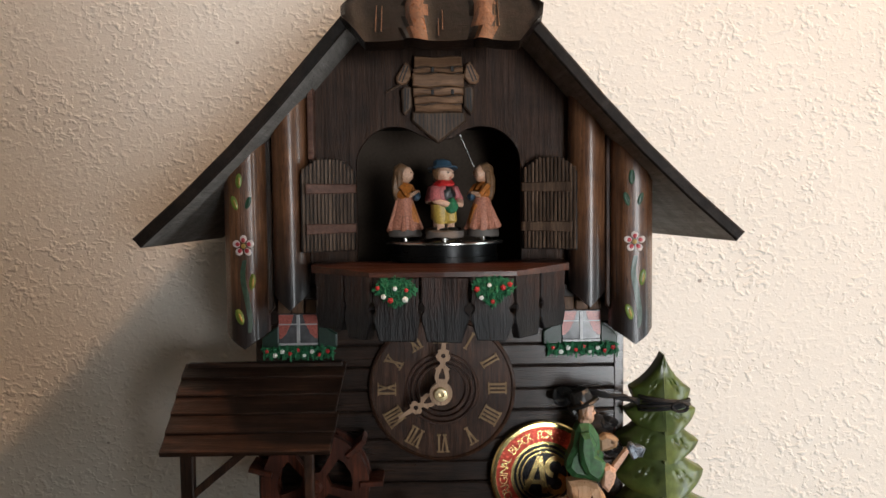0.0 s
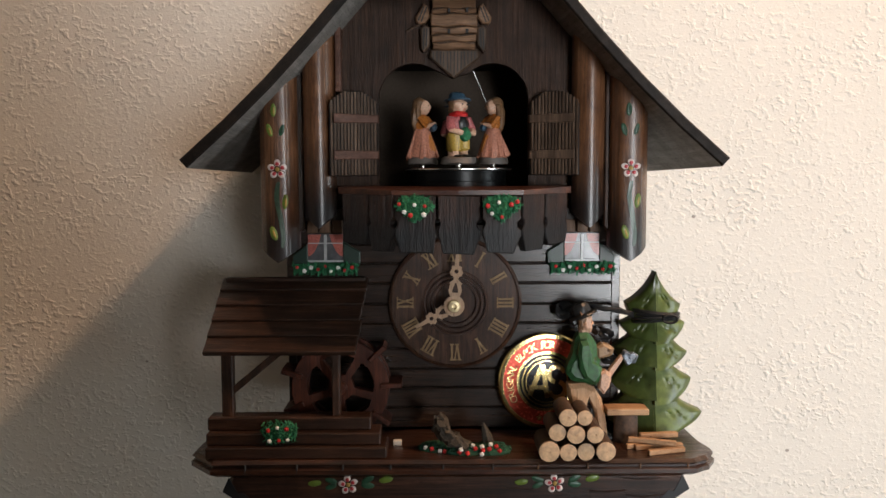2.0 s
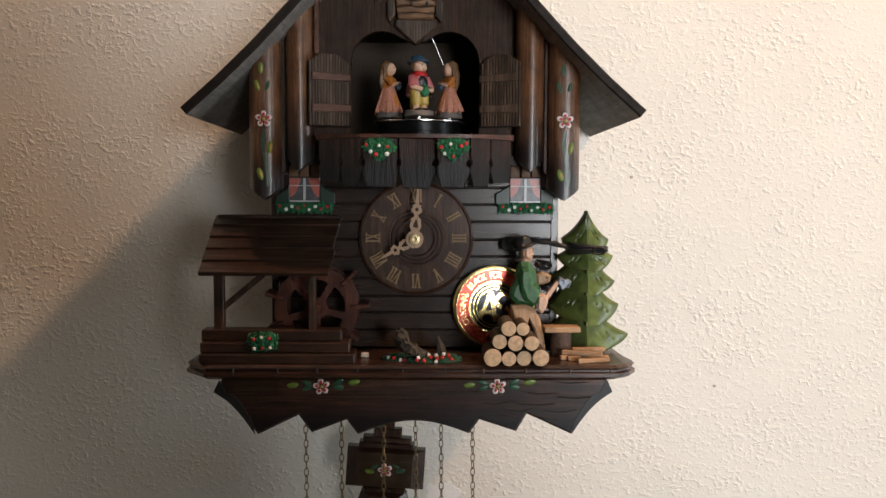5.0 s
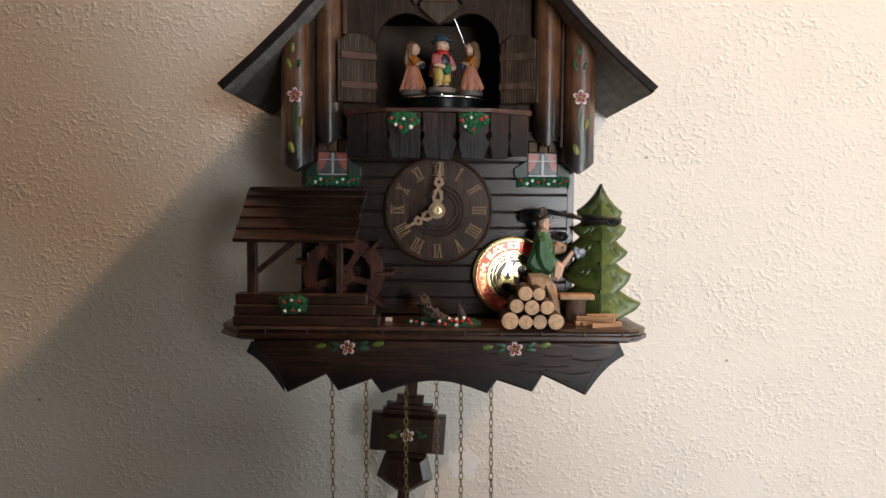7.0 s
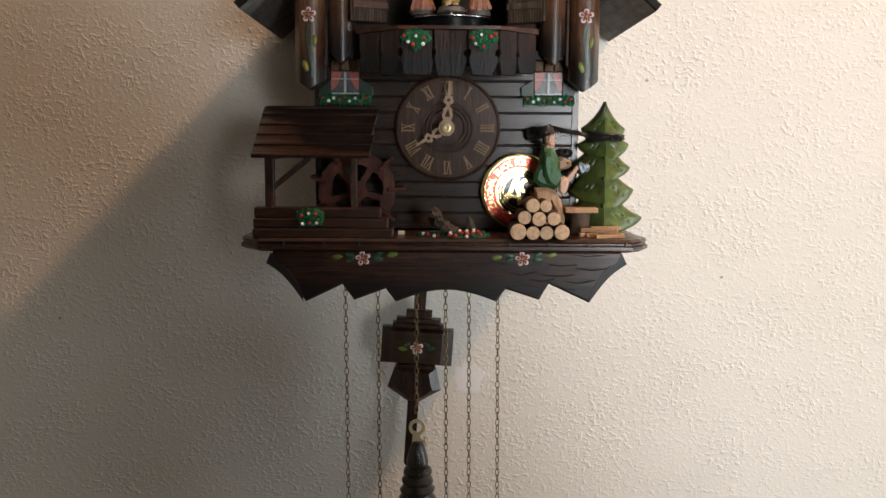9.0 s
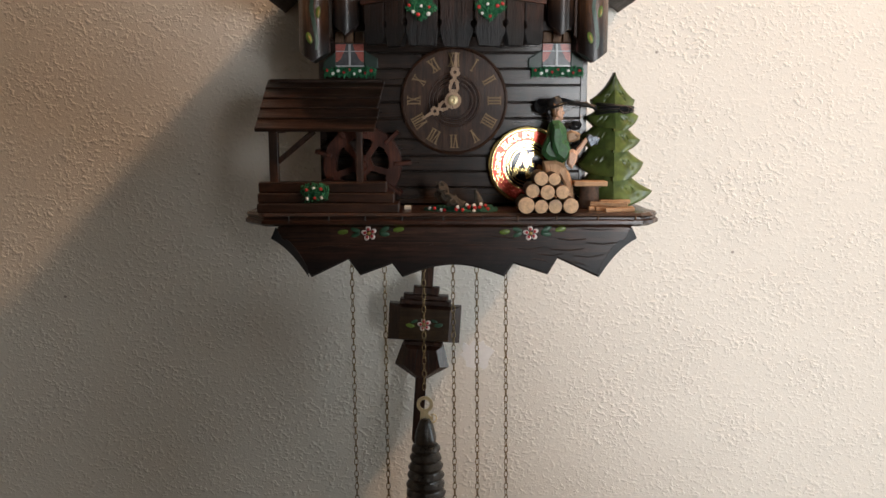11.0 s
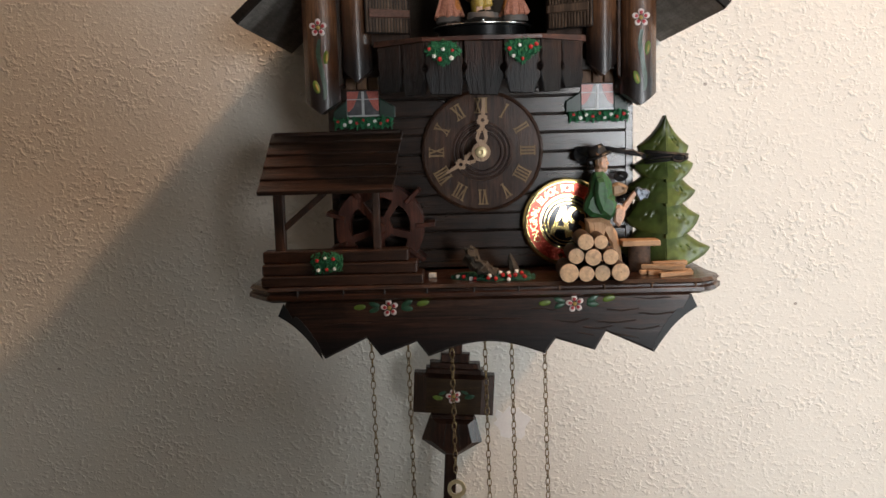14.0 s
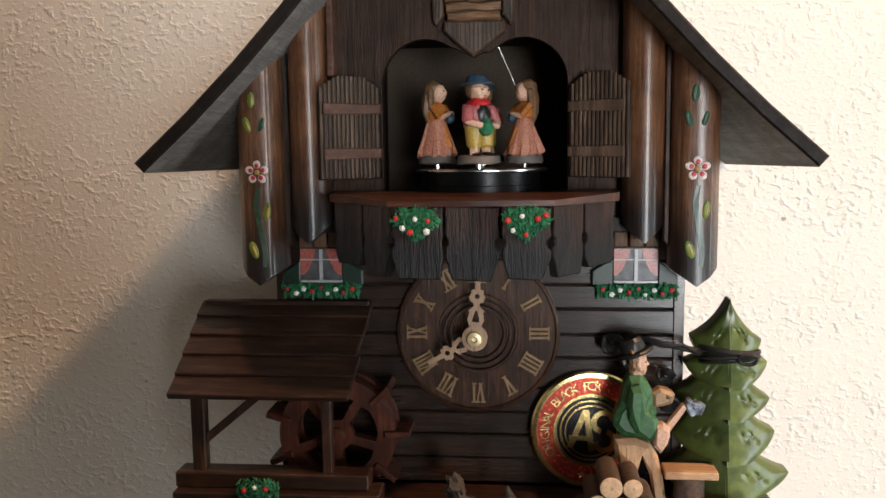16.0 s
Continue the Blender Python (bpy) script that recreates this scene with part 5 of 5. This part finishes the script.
table = thing("stump_table", P(0.111, 0.168, PLATFORM), "bark-covered stump with a pale plank on top", "stump table")
bm = add_lathe(bmesh.new(), P(0.1112, 0.1660, PLATFORM), (0, 0, 1), [(0.0084, 0), (0.0080, 0.004), (0.0077, 0.0185)], 18)
for v in bm.verts:
    v.co += 0.0005 * noise.noise_vector(v.co * 500)
part("stump", bm, "bark", table, "dark bark-covered stump", True)
part("plank", box(0.0978, 0.1247, 0.1590, 0.1735, PLATFORM + 0.0185, PLATFORM + 0.0226, 0.0005), "split", table)
for i, (x0, d0, x1, d1, z, w) in enumerate(((0.1180, 0.1765, 0.1430, 0.1735, 0.0062, 0.0042), (0.1100, 0.1800, 0.1380, 0.1900, 0.0052, 0.0030), (0.1130, 0.1860, 0.1440, 0.1820, 0.0016, 0.0032), (0.1190, 0.1965, 0.1430, 0.1900, 0.0016, 0.0032), (0.1080, 0.1840, 0.1260, 0.1790, 0.0016, 0.0030))):
    bm = box(-0.5 * math.hypot(x1 - x0, d1 - d0), 0.5 * math.hypot(x1 - x0, d1 - d0), -w / 2, w / 2, -0.0016, 0.0016, 0.0004)
    bmesh.ops.transform(bm, matrix=Matrix.Translation(P((x0 + x1) / 2, (d0 + d1) / 2, PLATFORM + z)) @ Matrix.Rotation(math.atan2(-(d1 - d0), x1 - x0), 4, "Z") @ Matrix.Translation(-P(0, 0, 0)), verts=bm.verts)
    solid("firewood_stick", bm, "split", "split pale stick of firewood on the platform", "firewood", "split firewood")

# ---- woodcutter figure: one plain doll ----
def add_carved(bm, outline, d0, d1, chamfer, mat):
    """A whittled piece: an outline with wide flat chamfers in front and behind."""
    cx = sum(x for x, z in outline) / len(outline)
    cz = sum(z for x, z in outline) / len(outline)
    rings = []
    for d, inset in ((d0, chamfer), (d0 + chamfer * 0.9, 0.0), (d1 - chamfer * 0.9, 0.0), (d1, chamfer)):
        ring = []
        for x, z in outline:
            k = max(0.25, 1 - inset / max(1e-5, math.hypot(x - cx, z - cz)))
            ring.append(bm.verts.new(P(cx + (x - cx) * k, d, cz + (z - cz) * k)))
        rings.append(ring)
    n = len(outline)
    fs = [bm.faces.new(rings[0]), bm.faces.new(rings[-1])]
    for p, q in zip(rings, rings[1:]):
        fs += [bm.faces.new((p[i], p[(i + 1) % n], q[(i + 1) % n], q[i])) for i in range(n)]
    for f in fs:
        f.material_index = mat


bm = bmesh.new()
MATS = ["hat", "skin", "hair", "jacket", "trousers", "shirt", "grey", "split"]
# legs and shoes
add_carved(bm, [(0.0727, -0.0490), (0.0830, -0.0480), (0.0900, -0.0510), (0.0867, -0.0563), (0.0845, -0.0661), (0.0842, -0.0850), (0.0772, -0.0850), (0.0764, -0.0660), (0.0734, -0.0591)], 0.1600, 0.1730, 0.0030, 4)
add_carved(bm, [(0.0840, -0.0520), (0.0903, -0.0520), (0.0950, -0.0593), (0.0978, -0.0700), (0.0996, -0.0850), (0.0945, -0.0850), (0.0912, -0.0690), (0.0869, -0.0590)], 0.1550, 0.1680, 0.0028, 4)
add_carved(bm, [(0.0765, -0.0835), (0.0845, -0.0830), (0.0885, -0.0852), (0.0885, -0.0874), (0.0765, -0.0874)], 0.1620, 0.1710, 0.0012, 0)
add_carved(bm, [(0.0940, -0.0835), (0.1000, -0.0830), (0.1042, -0.0852), (0.1042, -0.0874), (0.0940, -0.0874)], 0.1570, 0.1660, 0.0012, 0)
# jacket, with the near sleeve as a chamfered block on it
add_carved(bm, [(0.0798, -0.0163), (0.0855, -0.0158), (0.0893, -0.0200), (0.0913, -0.0238), (0.0920, -0.0316), (0.0940, -0.0345), (0.0934, -0.0453), (0.0891, -0.0503), (0.0762, -0.0475), (0.0721, -0.0433), (0.0726, -0.0373), (0.0760, -0.0300), (0.0776, -0.0205)], 0.1545, 0.1705, 0.0036, 3)
add_carved(bm, [(0.0800, -0.0205), (0.0846, -0.0196), (0.0880, -0.0262), (0.0886, -0.0330), (0.0938, -0.0372), (0.0940, -0.0440), (0.0900, -0.0492), (0.0836, -0.0452), (0.0796, -0.0382), (0.0784, -0.0280)], 0.1650, 0.1760, 0.0028, 3)
add_carved(bm, [(0.0900, -0.0258), (0.0935, -0.0262), (0.0962, -0.0300), (0.0940, -0.0350), (0.0905, -0.0350)], 0.1530, 0.1620, 0.0020, 3)
# far arm, with a dark cuff button
add_carved(bm, [(0.0921, -0.0265), (0.0960, -0.0240), (0.1006, -0.0251), (0.1041, -0.0275), (0.1025, -0.0317), (0.0974, -0.0336), (0.0928, -0.0343)], 0.1545, 0.1640, 0.0020, 5)
add_ball(bm, P(0.1000, 0.1640, -0.0286), (0.0011, 0.0006, 0.0011), 8, 6, 2)
# near hand, axe
add_carved(bm, [(0.0925, -0.0402), (0.0960, -0.0390), (0.0995, -0.0415), (0.0998, -0.0460), (0.0985, -0.0499), (0.0952, -0.0547), (0.0917, -0.0512)], 0.1670, 0.1760, 0.0020, 1)
add_carved(bm, [(0.0968, -0.0440), (0.0990, -0.0398), (0.1042, -0.0328), (0.1066, -0.0300), (0.1090, -0.0312), (0.1075, -0.0340), (0.1021, -0.0421), (0.0995, -0.0460)], 0.1665, 0.1710, 0.0010, 1)
add_carved(bm, [(0.1072, -0.0312), (0.1084, -0.0276), (0.1101, -0.0271), (0.1118, -0.0286), (0.1148, -0.0284), (0.1178, -0.0306), (0.1168, -0.0330), (0.1159, -0.0354), (0.1132, -0.0358), (0.1108, -0.0372)], 0.1660, 0.1715, 0.0010, 6)
# neck, head with nose and chin, hair
add_carved(bm, [(0.0806, -0.0130), (0.0868, -0.0130), (0.0868, -0.0185), (0.0806, -0.0185)], 0.1570, 0.1670, 0.0022, 1)
add_carved(bm, [(0.0815, -0.0030), (0.0880, -0.0040), (0.0889, -0.0085), (0.0902, -0.0108), (0.0888, -0.0118), (0.0890, -0.0140), (0.0876, -0.0163), (0.0835, -0.0160), (0.0815, -0.0120)], 0.1560, 0.1680, 0.0030, 1)
add_carved(bm, [(0.0803, -0.0020), (0.0850, -0.0030), (0.0848, -0.0085), (0.0832, -0.0100), (0.0826, -0.0140), (0.0806, -0.0130), (0.0796, -0.0080)], 0.1545, 0.1695, 0.0020, 2)
add_ball(bm, P(0.0842, 0.1678, -0.0104), (0.0012, 0.0010, 0.0018), 8, 6, 1)
add_ball(bm, P(0.0881, 0.1668, -0.0090), (0.0005, 0.0008, 0.0005), 6, 4, 0)
# hat: a tilted brim and a dented crown
add_lathe(bm, P(0.0834, 0.1620, -0.0062), (-0.38, 0.05, 1), [(0.0090, 0), (0.0098, 0.0008), (0.0092, 0.0018), (0.0066, 0.0026), (0.0060, 0.0068), (0.0050, 0.0088), (0.0022, 0.0080)], 18, 0)
add_carved(bm, [(0.0752, -0.0082), (0.0780, -0.0070), (0.0800, -0.0100), (0.0775, -0.0130), (0.0758, -0.0112)], 0.1560, 0.1650, 0.0014, 0)
bmesh.ops.recalc_face_normals(bm, faces=bm.faces)
for v in bm.verts:
    v.co += 0.00045 * noise.noise_vector(v.co * 330)
solid("woodcutter_doll", bm, MATS, "carved woodcutter doll in green jacket and black hat holding an axe", "doll")

# ---- fir tree ----
fir = thing("fir_tree", P(0.132, 0.140, PLATFORM), "glossy green carved flat wooden fir tree", "tree")
FX = 0.1312
# per half, from the top: (notch above, tip, notch below), as distance from the spine and height
RIGHT = (((0.0003, 0.0222), (0.0178, 0.0004), (0.0130, -0.0075)), ((0.0128, -0.0062), (0.0221, -0.0124), (0.0118, -0.0238)), ((0.0118, -0.0212), (0.0240, -0.0320), (0.0120, -0.0412)),
         ((0.0118, -0.0388), (0.0277, -0.0506), (0.0150, -0.0644)), ((0.0150, -0.0610), (0.0368, -0.0748), (0.0150, -0.0868)))
LEFT = (((0.0003, 0.0222), (0.0173, 0.0008), (0.0130, -0.0090)), ((0.0128, -0.0078), (0.0206, -0.0128), (0.0135, -0.0217)), ((0.0135, -0.0195), (0.0248, -0.0290), (0.0180, -0.0389)),
        ((0.0170, -0.0368), (0.0262, -0.0516), (0.0165, -0.0609)), ((0.0160, -0.0580), (0.0300, -0.0735), (0.0150, -0.0868)))


def bezier(a, b, c, n):
    return [tuple(a[k] * (1 - t) ** 2 + 2 * b[k] * t * (1 - t) + c[k] * t * t for k in (0, 1)) for t in [i / n for i in range(n + 1)]]


for s, half in ((-1, LEFT), (1, RIGHT)):
    for i, (n0, tip, n1) in enumerate(half):
        sag = ((n0[0] * 0.55 + tip[0] * 0.45) - 0.0020 * (i == 0), (n0[1] * 0.35 + tip[1] * 0.65))
        belly = (tip[0] * 0.86 + n1[0] * 0.14, n1[1] * 0.55 + tip[1] * 0.45)
        top = 0.0222 if i == 0 else n0[1] + 0.0040
        low = max(PLATFORM + 0.0006, n1[1] - 0.0012)
        rim = bezier(n0, sag, tip, 18) + bezier(tip, belly, n1, 18)[1:]
        cuts = []
        for k, (u, v, ln, w) in enumerate(((0.32, 0.42, 0.0085, 0.0008), (0.47, 0.40, 0.0066, 0.0007), (0.60, 0.56, 0.0040, 0.0006))):
            a = radians(-56 - 4 * k + 7 * math.sin(i * 1.9 + k))
            cuts.append((tip[0] * u * (0.72 if i == 0 else 1.0), n0[1] * (1 - v) + n1[1] * v - (0.0050 if i == 0 else 0.0015), ln, w, math.cos(a), math.sin(a)))
        NU = 22
        bm = bmesh.new()
        front, back = [], []
        for j, (ex, ez) in enumerate(rim):
            t = j / (len(rim) - 1)
            sz = top + (low - top) * t
            rf, rb = [], []
            for q in range(NU + 1):
                u = q / NU
                x, z = -0.0006 + (ex + 0.0006) * u, sz + (ez - sz) * u
                d = 0.1580 + 0.0062 * min(1, max(0, (top - z) / (top - low))) - x * 0.46 + 0.0014 * math.sin(math.pi * u) - 0.0016 * u ** 9
                for cx, cz, ln, w, ca, sa in cuts:
                    along, off = (x - cx) * ca + (z - cz) * sa, -(x - cx) * sa + (z - cz) * ca
                    if abs(along) < ln / 2:
                        d -= 0.0013 * math.cos(math.pi * along / ln) * math.exp(-(off / w) ** 2)
                rf.append(bm.verts.new(P(FX + s * x, d, z)))
                rb.append(bm.verts.new(P(FX + s * x, 0.1490 - x * 0.46, z)))
            front.append(rf)
            back.append(rb)
        for j in range(len(rim) - 1):
            for q in range(NU):
                bm.faces.new((front[j][q], front[j][q + 1], front[j + 1][q + 1], front[j + 1][q]))
                bm.faces.new((back[j][q], back[j + 1][q], back[j + 1][q + 1], back[j][q + 1]))
            for q in (0, NU):
                bm.faces.new((front[j][q], front[j + 1][q], back[j + 1][q], back[j][q]))
        for j in (0, len(rim) - 1):
            for q in range(NU):
                bm.faces.new((front[j][q], front[j][q + 1], back[j][q + 1], back[j][q]))
        # left boughs get the darker green, so their shade is in the colour
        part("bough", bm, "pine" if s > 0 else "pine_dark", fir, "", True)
part("foot", box(0.1180, 0.1450, 0.1420, 0.1560, PLATFORM, PLATFORM + 0.0050, 0.0008), "pine_dark", fir)

# black cord tied round the tree and run to the case
bm = bmesh.new()
for k in range(5):
    pts = []
    for i in range(33):
        a = 2 * math.pi * i / 32
        pts.append(P(FX + 0.0012 + (0.0152 - 0.0006 * (k % 3)) * math.cos(a), 0.1545 + (0.0095 + 0.0006 * (k % 2)) * math.sin(a), -0.0042 - 0.0015 * k - 0.0016 * math.cos(a + 0.6 * k)))
    add_tube(bm, pts, 0.0010, 7)
for k in range(4):
    a0 = k * 1.3
    add_tube(bm, [P(FX + 0.0080 + 0.0048 * math.cos(a0 + 2 * math.pi * i / 14), 0.1652 + 0.0008 * math.sin(i * 0.9 + k), -0.0078 + 0.0026 * math.sin(a0 + 2 * math.pi * i / 14)) for i in range(15)], 0.0008, 6)
for k in range(3):
    add_tube(bm, [P(0.1175, 0.1560, -0.0052 - 0.0012 * k), P(0.1080, 0.1580 + 0.0006 * k, -0.0030 - 0.0014 * math.sin(k * 2.0)), P(0.0980, 0.1580, -0.0012 - 0.0008 * k), P(0.0900, 0.1570 - 0.0006 * k, 0.0008 - 0.0010 * k), P(0.0830, 0.1520, 0.0006 + 0.0006 * k), P(0.0760, 0.1470, -0.0008 - 0.0016 * k), P(0.0730, 0.1400, -0.0030)], 0.0011, 7)
# slack loops bunched behind the hat and the arm
for cx, cd, cz, rx, rz, turns in ((0.0735, 0.1480, -0.0045, 0.0056, 0.0052, 5), (0.1010, 0.1500, -0.0205, 0.0042, 0.0030, 3), (0.1030, 0.1500, -0.0370, 0.0046, 0.0026, 3)):
    for k in range(turns):
        q = 1 - 0.16 * k
        add_tube(bm, [P(cx + rx * q * math.cos(0.8 * k + 2 * math.pi * i / 18), cd + 0.0016 * math.sin(k + i * 0.7), cz + rz * q * math.sin(0.5 * k + 2 * math.pi * i / 18)) for i in range(19)], 0.0011, 6)
solid("black_cord", bm, "cord", "black cord tied round the fir tree", "cord", "", "", True)

# ---- chains, weight and pendulum ----
def link_mesh():
    bm = bmesh.new()
    n, m, r = 14, 6, 0.00046
    rings = []
    for i in range(n):
        a = 2 * math.pi * i / n
        c = Vector((0.0017 * math.cos(a), 0, 0.0033 * math.sin(a) + 0.0004 * (1 if math.sin(a) > 0 else -1)))
        out = Vector((math.cos(a), 0, math.sin(a) * 0.8)).normalized()
        rings.append([bm.verts.new(c + r * (out * math.cos(2 * math.pi * k / m) + Vector((0, 1, 0)) * math.sin(2 * math.pi * k / m))) for k in range(m)])
    for i in range(n):
        for k in range(m):
            f = bm.faces.new((rings[i][k], rings[i][(k + 1) % m], rings[(i + 1) % n][(k + 1) % m], rings[(i + 1) % n][k]))
            f.smooth = True
    me = bpy.data.meshes.new("link")
    bm.to_mesh(me)
    bm.free()
    me.materials.append(M["chain"])
    return me


LINK = link_mesh()
for x0, x1, z1 in ((-0.0905, -0.0882, -0.44), (-0.0612, -0.0590, -0.44), (-0.0262, -0.0255, -0.262), (-0.0002, 0.0028, -0.44), (0.0210, 0.0238, -0.44), (0.0470, 0.0505, -0.44)):
    ch = thing("chain", P(x0, 0.11, -0.098), "thin dull brass link chain hanging from the clock", "chain", "weight chains")
    z, i = -0.1005, 0
    while z > z1:
        ob = new("link", LINK)
        ob.parent = ch
        u = (-0.1 - z) / 0.34
        where = P(x0 + (x1 - x0) * u, 0.11, z) - PLACE[ch.name]
        ob.matrix_basis = Matrix.Translation(where) @ Matrix.Rotation(radians(22 + 90 * (i % 2) + 10 * math.sin(i * 1.3 + x0 * 300)), 4, "Z")
        z -= 0.0060
        i += 1

weight = thing("pine_cone_weight", P(-0.0248, 0.11, -0.40), "dark cast-iron pine cone weight on a brass hook", "weight")
hook = holed(circle(-0.0254, -0.2735, 0.0076, 28), [circle(-0.0254, -0.2735, 0.0046, 20)], 0.1092, 0.1108)
add_slab(hook, [(-0.0294, -0.2790), (-0.0224, -0.2795), (-0.0222, -0.2830), (-0.0196, -0.2855), (-0.0192, -0.2835), (-0.0180, -0.2835), (-0.0180, -0.2885), (-0.0210, -0.2890), (-0.0262, -0.2850), (-0.0280, -0.2895), (-0.0300, -0.2880)], 0.1090, 0.1110)
add_tube(hook, [P(-0.0178 + 0.0030 * math.cos(a), 0.1100, -0.2868 + 0.0040 * math.sin(a)) for a in (2.2, 1.5, 0.8, 0.0, -0.8, -1.6, -2.3)], 0.0008, 6)
part("hook", hook, "hook", weight, "pale brass hook with a ring eye")
bm = bmesh.new()
prof = [(0.0040, 0.0), (0.0062, -0.004), (0.0082, -0.010), (0.0098, -0.018), (0.0100, -0.022), (0.0094, -0.024)]
for i in range(12):
    r = 0.0108 + 0.0070 * math.sin(min(1.0, (i + 1.2) / 8) * math.pi / 2) - max(0, i - 8) * 0.0018
    zz = -0.024 - i * 0.0085
    prof += [(r - 0.0012, zz - 0.0006), (r + 0.0012, zz - 0.0040), (r + 0.0010, zz - 0.0058), (r - 0.0008, zz - 0.0078)]
add_lathe(bm, P(-0.0248, 0.11, -0.2870), (0, 0, 1), prof, 20)
for v in bm.verts:
    v.co += 0.0012 * noise.noise_vector(v.co * 180)
part("cone_body", bm, "pinecone", weight, "", True)

pendulum = thing("pendulum", P(-0.012, 0.05, -0.10), "dark wooden pendulum with a painted flower on its bob", "pendulum")
PT, PX, PD = -3.8, -0.0190, 0.056


def sway(o):
    return turned([(x, z) for x, z in o], PT, PX, -0.095)


def cushion(outline, d0, d1, edge_w, flat_x, flat_z):
    """A block whose front is a flat panel with sloping borders all round."""
    bm = bmesh.new()
    cx, cz = sum(x for x, z in outline) / len(outline), sum(z for x, z in outline) / len(outline)
    rings = [[bm.verts.new(P(*(lambda p: (p[0], d, p[1]))(sway([(cx + (x - cx) * kx, cz + (z - cz) * kz)])[0]))) for x, z in outline] for d, kx, kz in ((d0, 1, 1), (d1 - edge_w, 1, 1), (d1, flat_x, flat_z))]
    n = len(outline)
    for a, b in zip(rings, rings[1:]):
        for i in range(n):
            bm.faces.new((a[i], a[(i + 1) % n], b[(i + 1) % n], b[i]))
    bm.faces.new(rings[0][::-1])
    panel = bm.faces.new(rings[-1])
    panel.material_index = 1
    bmesh.ops.recalc_face_normals(bm, faces=bm.faces)
    return bm


rect = lambda x, z0, z1: [(-x, z0), (x, z0), (x, z1), (-x, z1)]
part("rod", slab(sway([(-0.0060, 0.0), (0.0060, 0.0), (0.0052, -0.2330), (0.0034, -0.2360), (-0.0034, -0.2360), (-0.0052, -0.2330)]), PD - 0.003, PD + 0.003, 0.0005), "pend", pendulum, "flat red-brown stick")
for half, z0, z1, d1 in ((0.0125, -0.0790, -0.0870, 0.005), (0.0215, -0.0866, -0.0915, 0.007), (0.0245, -0.0915, -0.0962, 0.0085)):
    part("bob_crown", cushion(rect(half, z1, z0), PD - 0.004, PD + d1, 0.002, 0.92, 0.75), ("pend", "pend"), pendulum)
bob = part("bob", cushion(rect(0.0345, -0.1318, -0.0962), PD - 0.004, PD + 0.013, 0.0075, 0.68, 0.86), ("pend", "bob_front"), pendulum, "cushion-shaped dark wooden bob with sloping borders")
fx, fz = sway([(0.0, -0.1140)])[0]
painted_flower(bob, fx, fz, PD + 0.0132, 0.0064, 10)
for k in (-1, 1):
    painted_leaf(bob, fx + k * 0.0135, fz - 0.0008, PD + 0.0131, 0.0090, 0.0040, 10 * k, "leaf" if k < 0 else "leaf_dark")
    painted_leaf(bob, fx + k * 0.0095, fz + 0.0032, PD + 0.0131, 0.0070, 0.0030, -24 * k, "leaf_dark")
part("bob_neck", cushion(rect(0.0190, -0.1362, -0.1318), PD - 0.004, PD + 0.008, 0.002, 0.94, 0.6), ("pend", "pend"), pendulum)
tail = part("bob_tail", cushion([(-0.0200, -0.1362), (0.0200, -0.1362), (0.0262, -0.1570), (0.0060, -0.1700), (-0.0060, -0.1700), (-0.0262, -0.1570)], PD - 0.004, PD + 0.008, 0.006, 0.66, 0.78), ("pend", "pend"), pendulum)
for k in (-1, 0, 1):
    part("carved_line", slab(sway(stick(k * 0.0050, -0.1400, k * 0.0072, -0.1610, 0.0007)), PD + 0.0076, PD + 0.0084, 0), "groove", tail)

# filler patch on the wall beside the pendulum
rnd = random.Random(11)
blot = [(0.0255 + (0.0165 + rnd.uniform(-0.004, 0.004)) * math.cos(2 * math.pi * i / 22), -0.2570 + (0.0140 + rnd.uniform(-0.004, 0.004)) * math.sin(2 * math.pi * i / 22)) for i in range(22)]
solid("wall_patch", slab(blot, -0.0006, 0.0004, 0), "patch", "pale smooth filler patch on the wall", "wall patch", kind="structure")
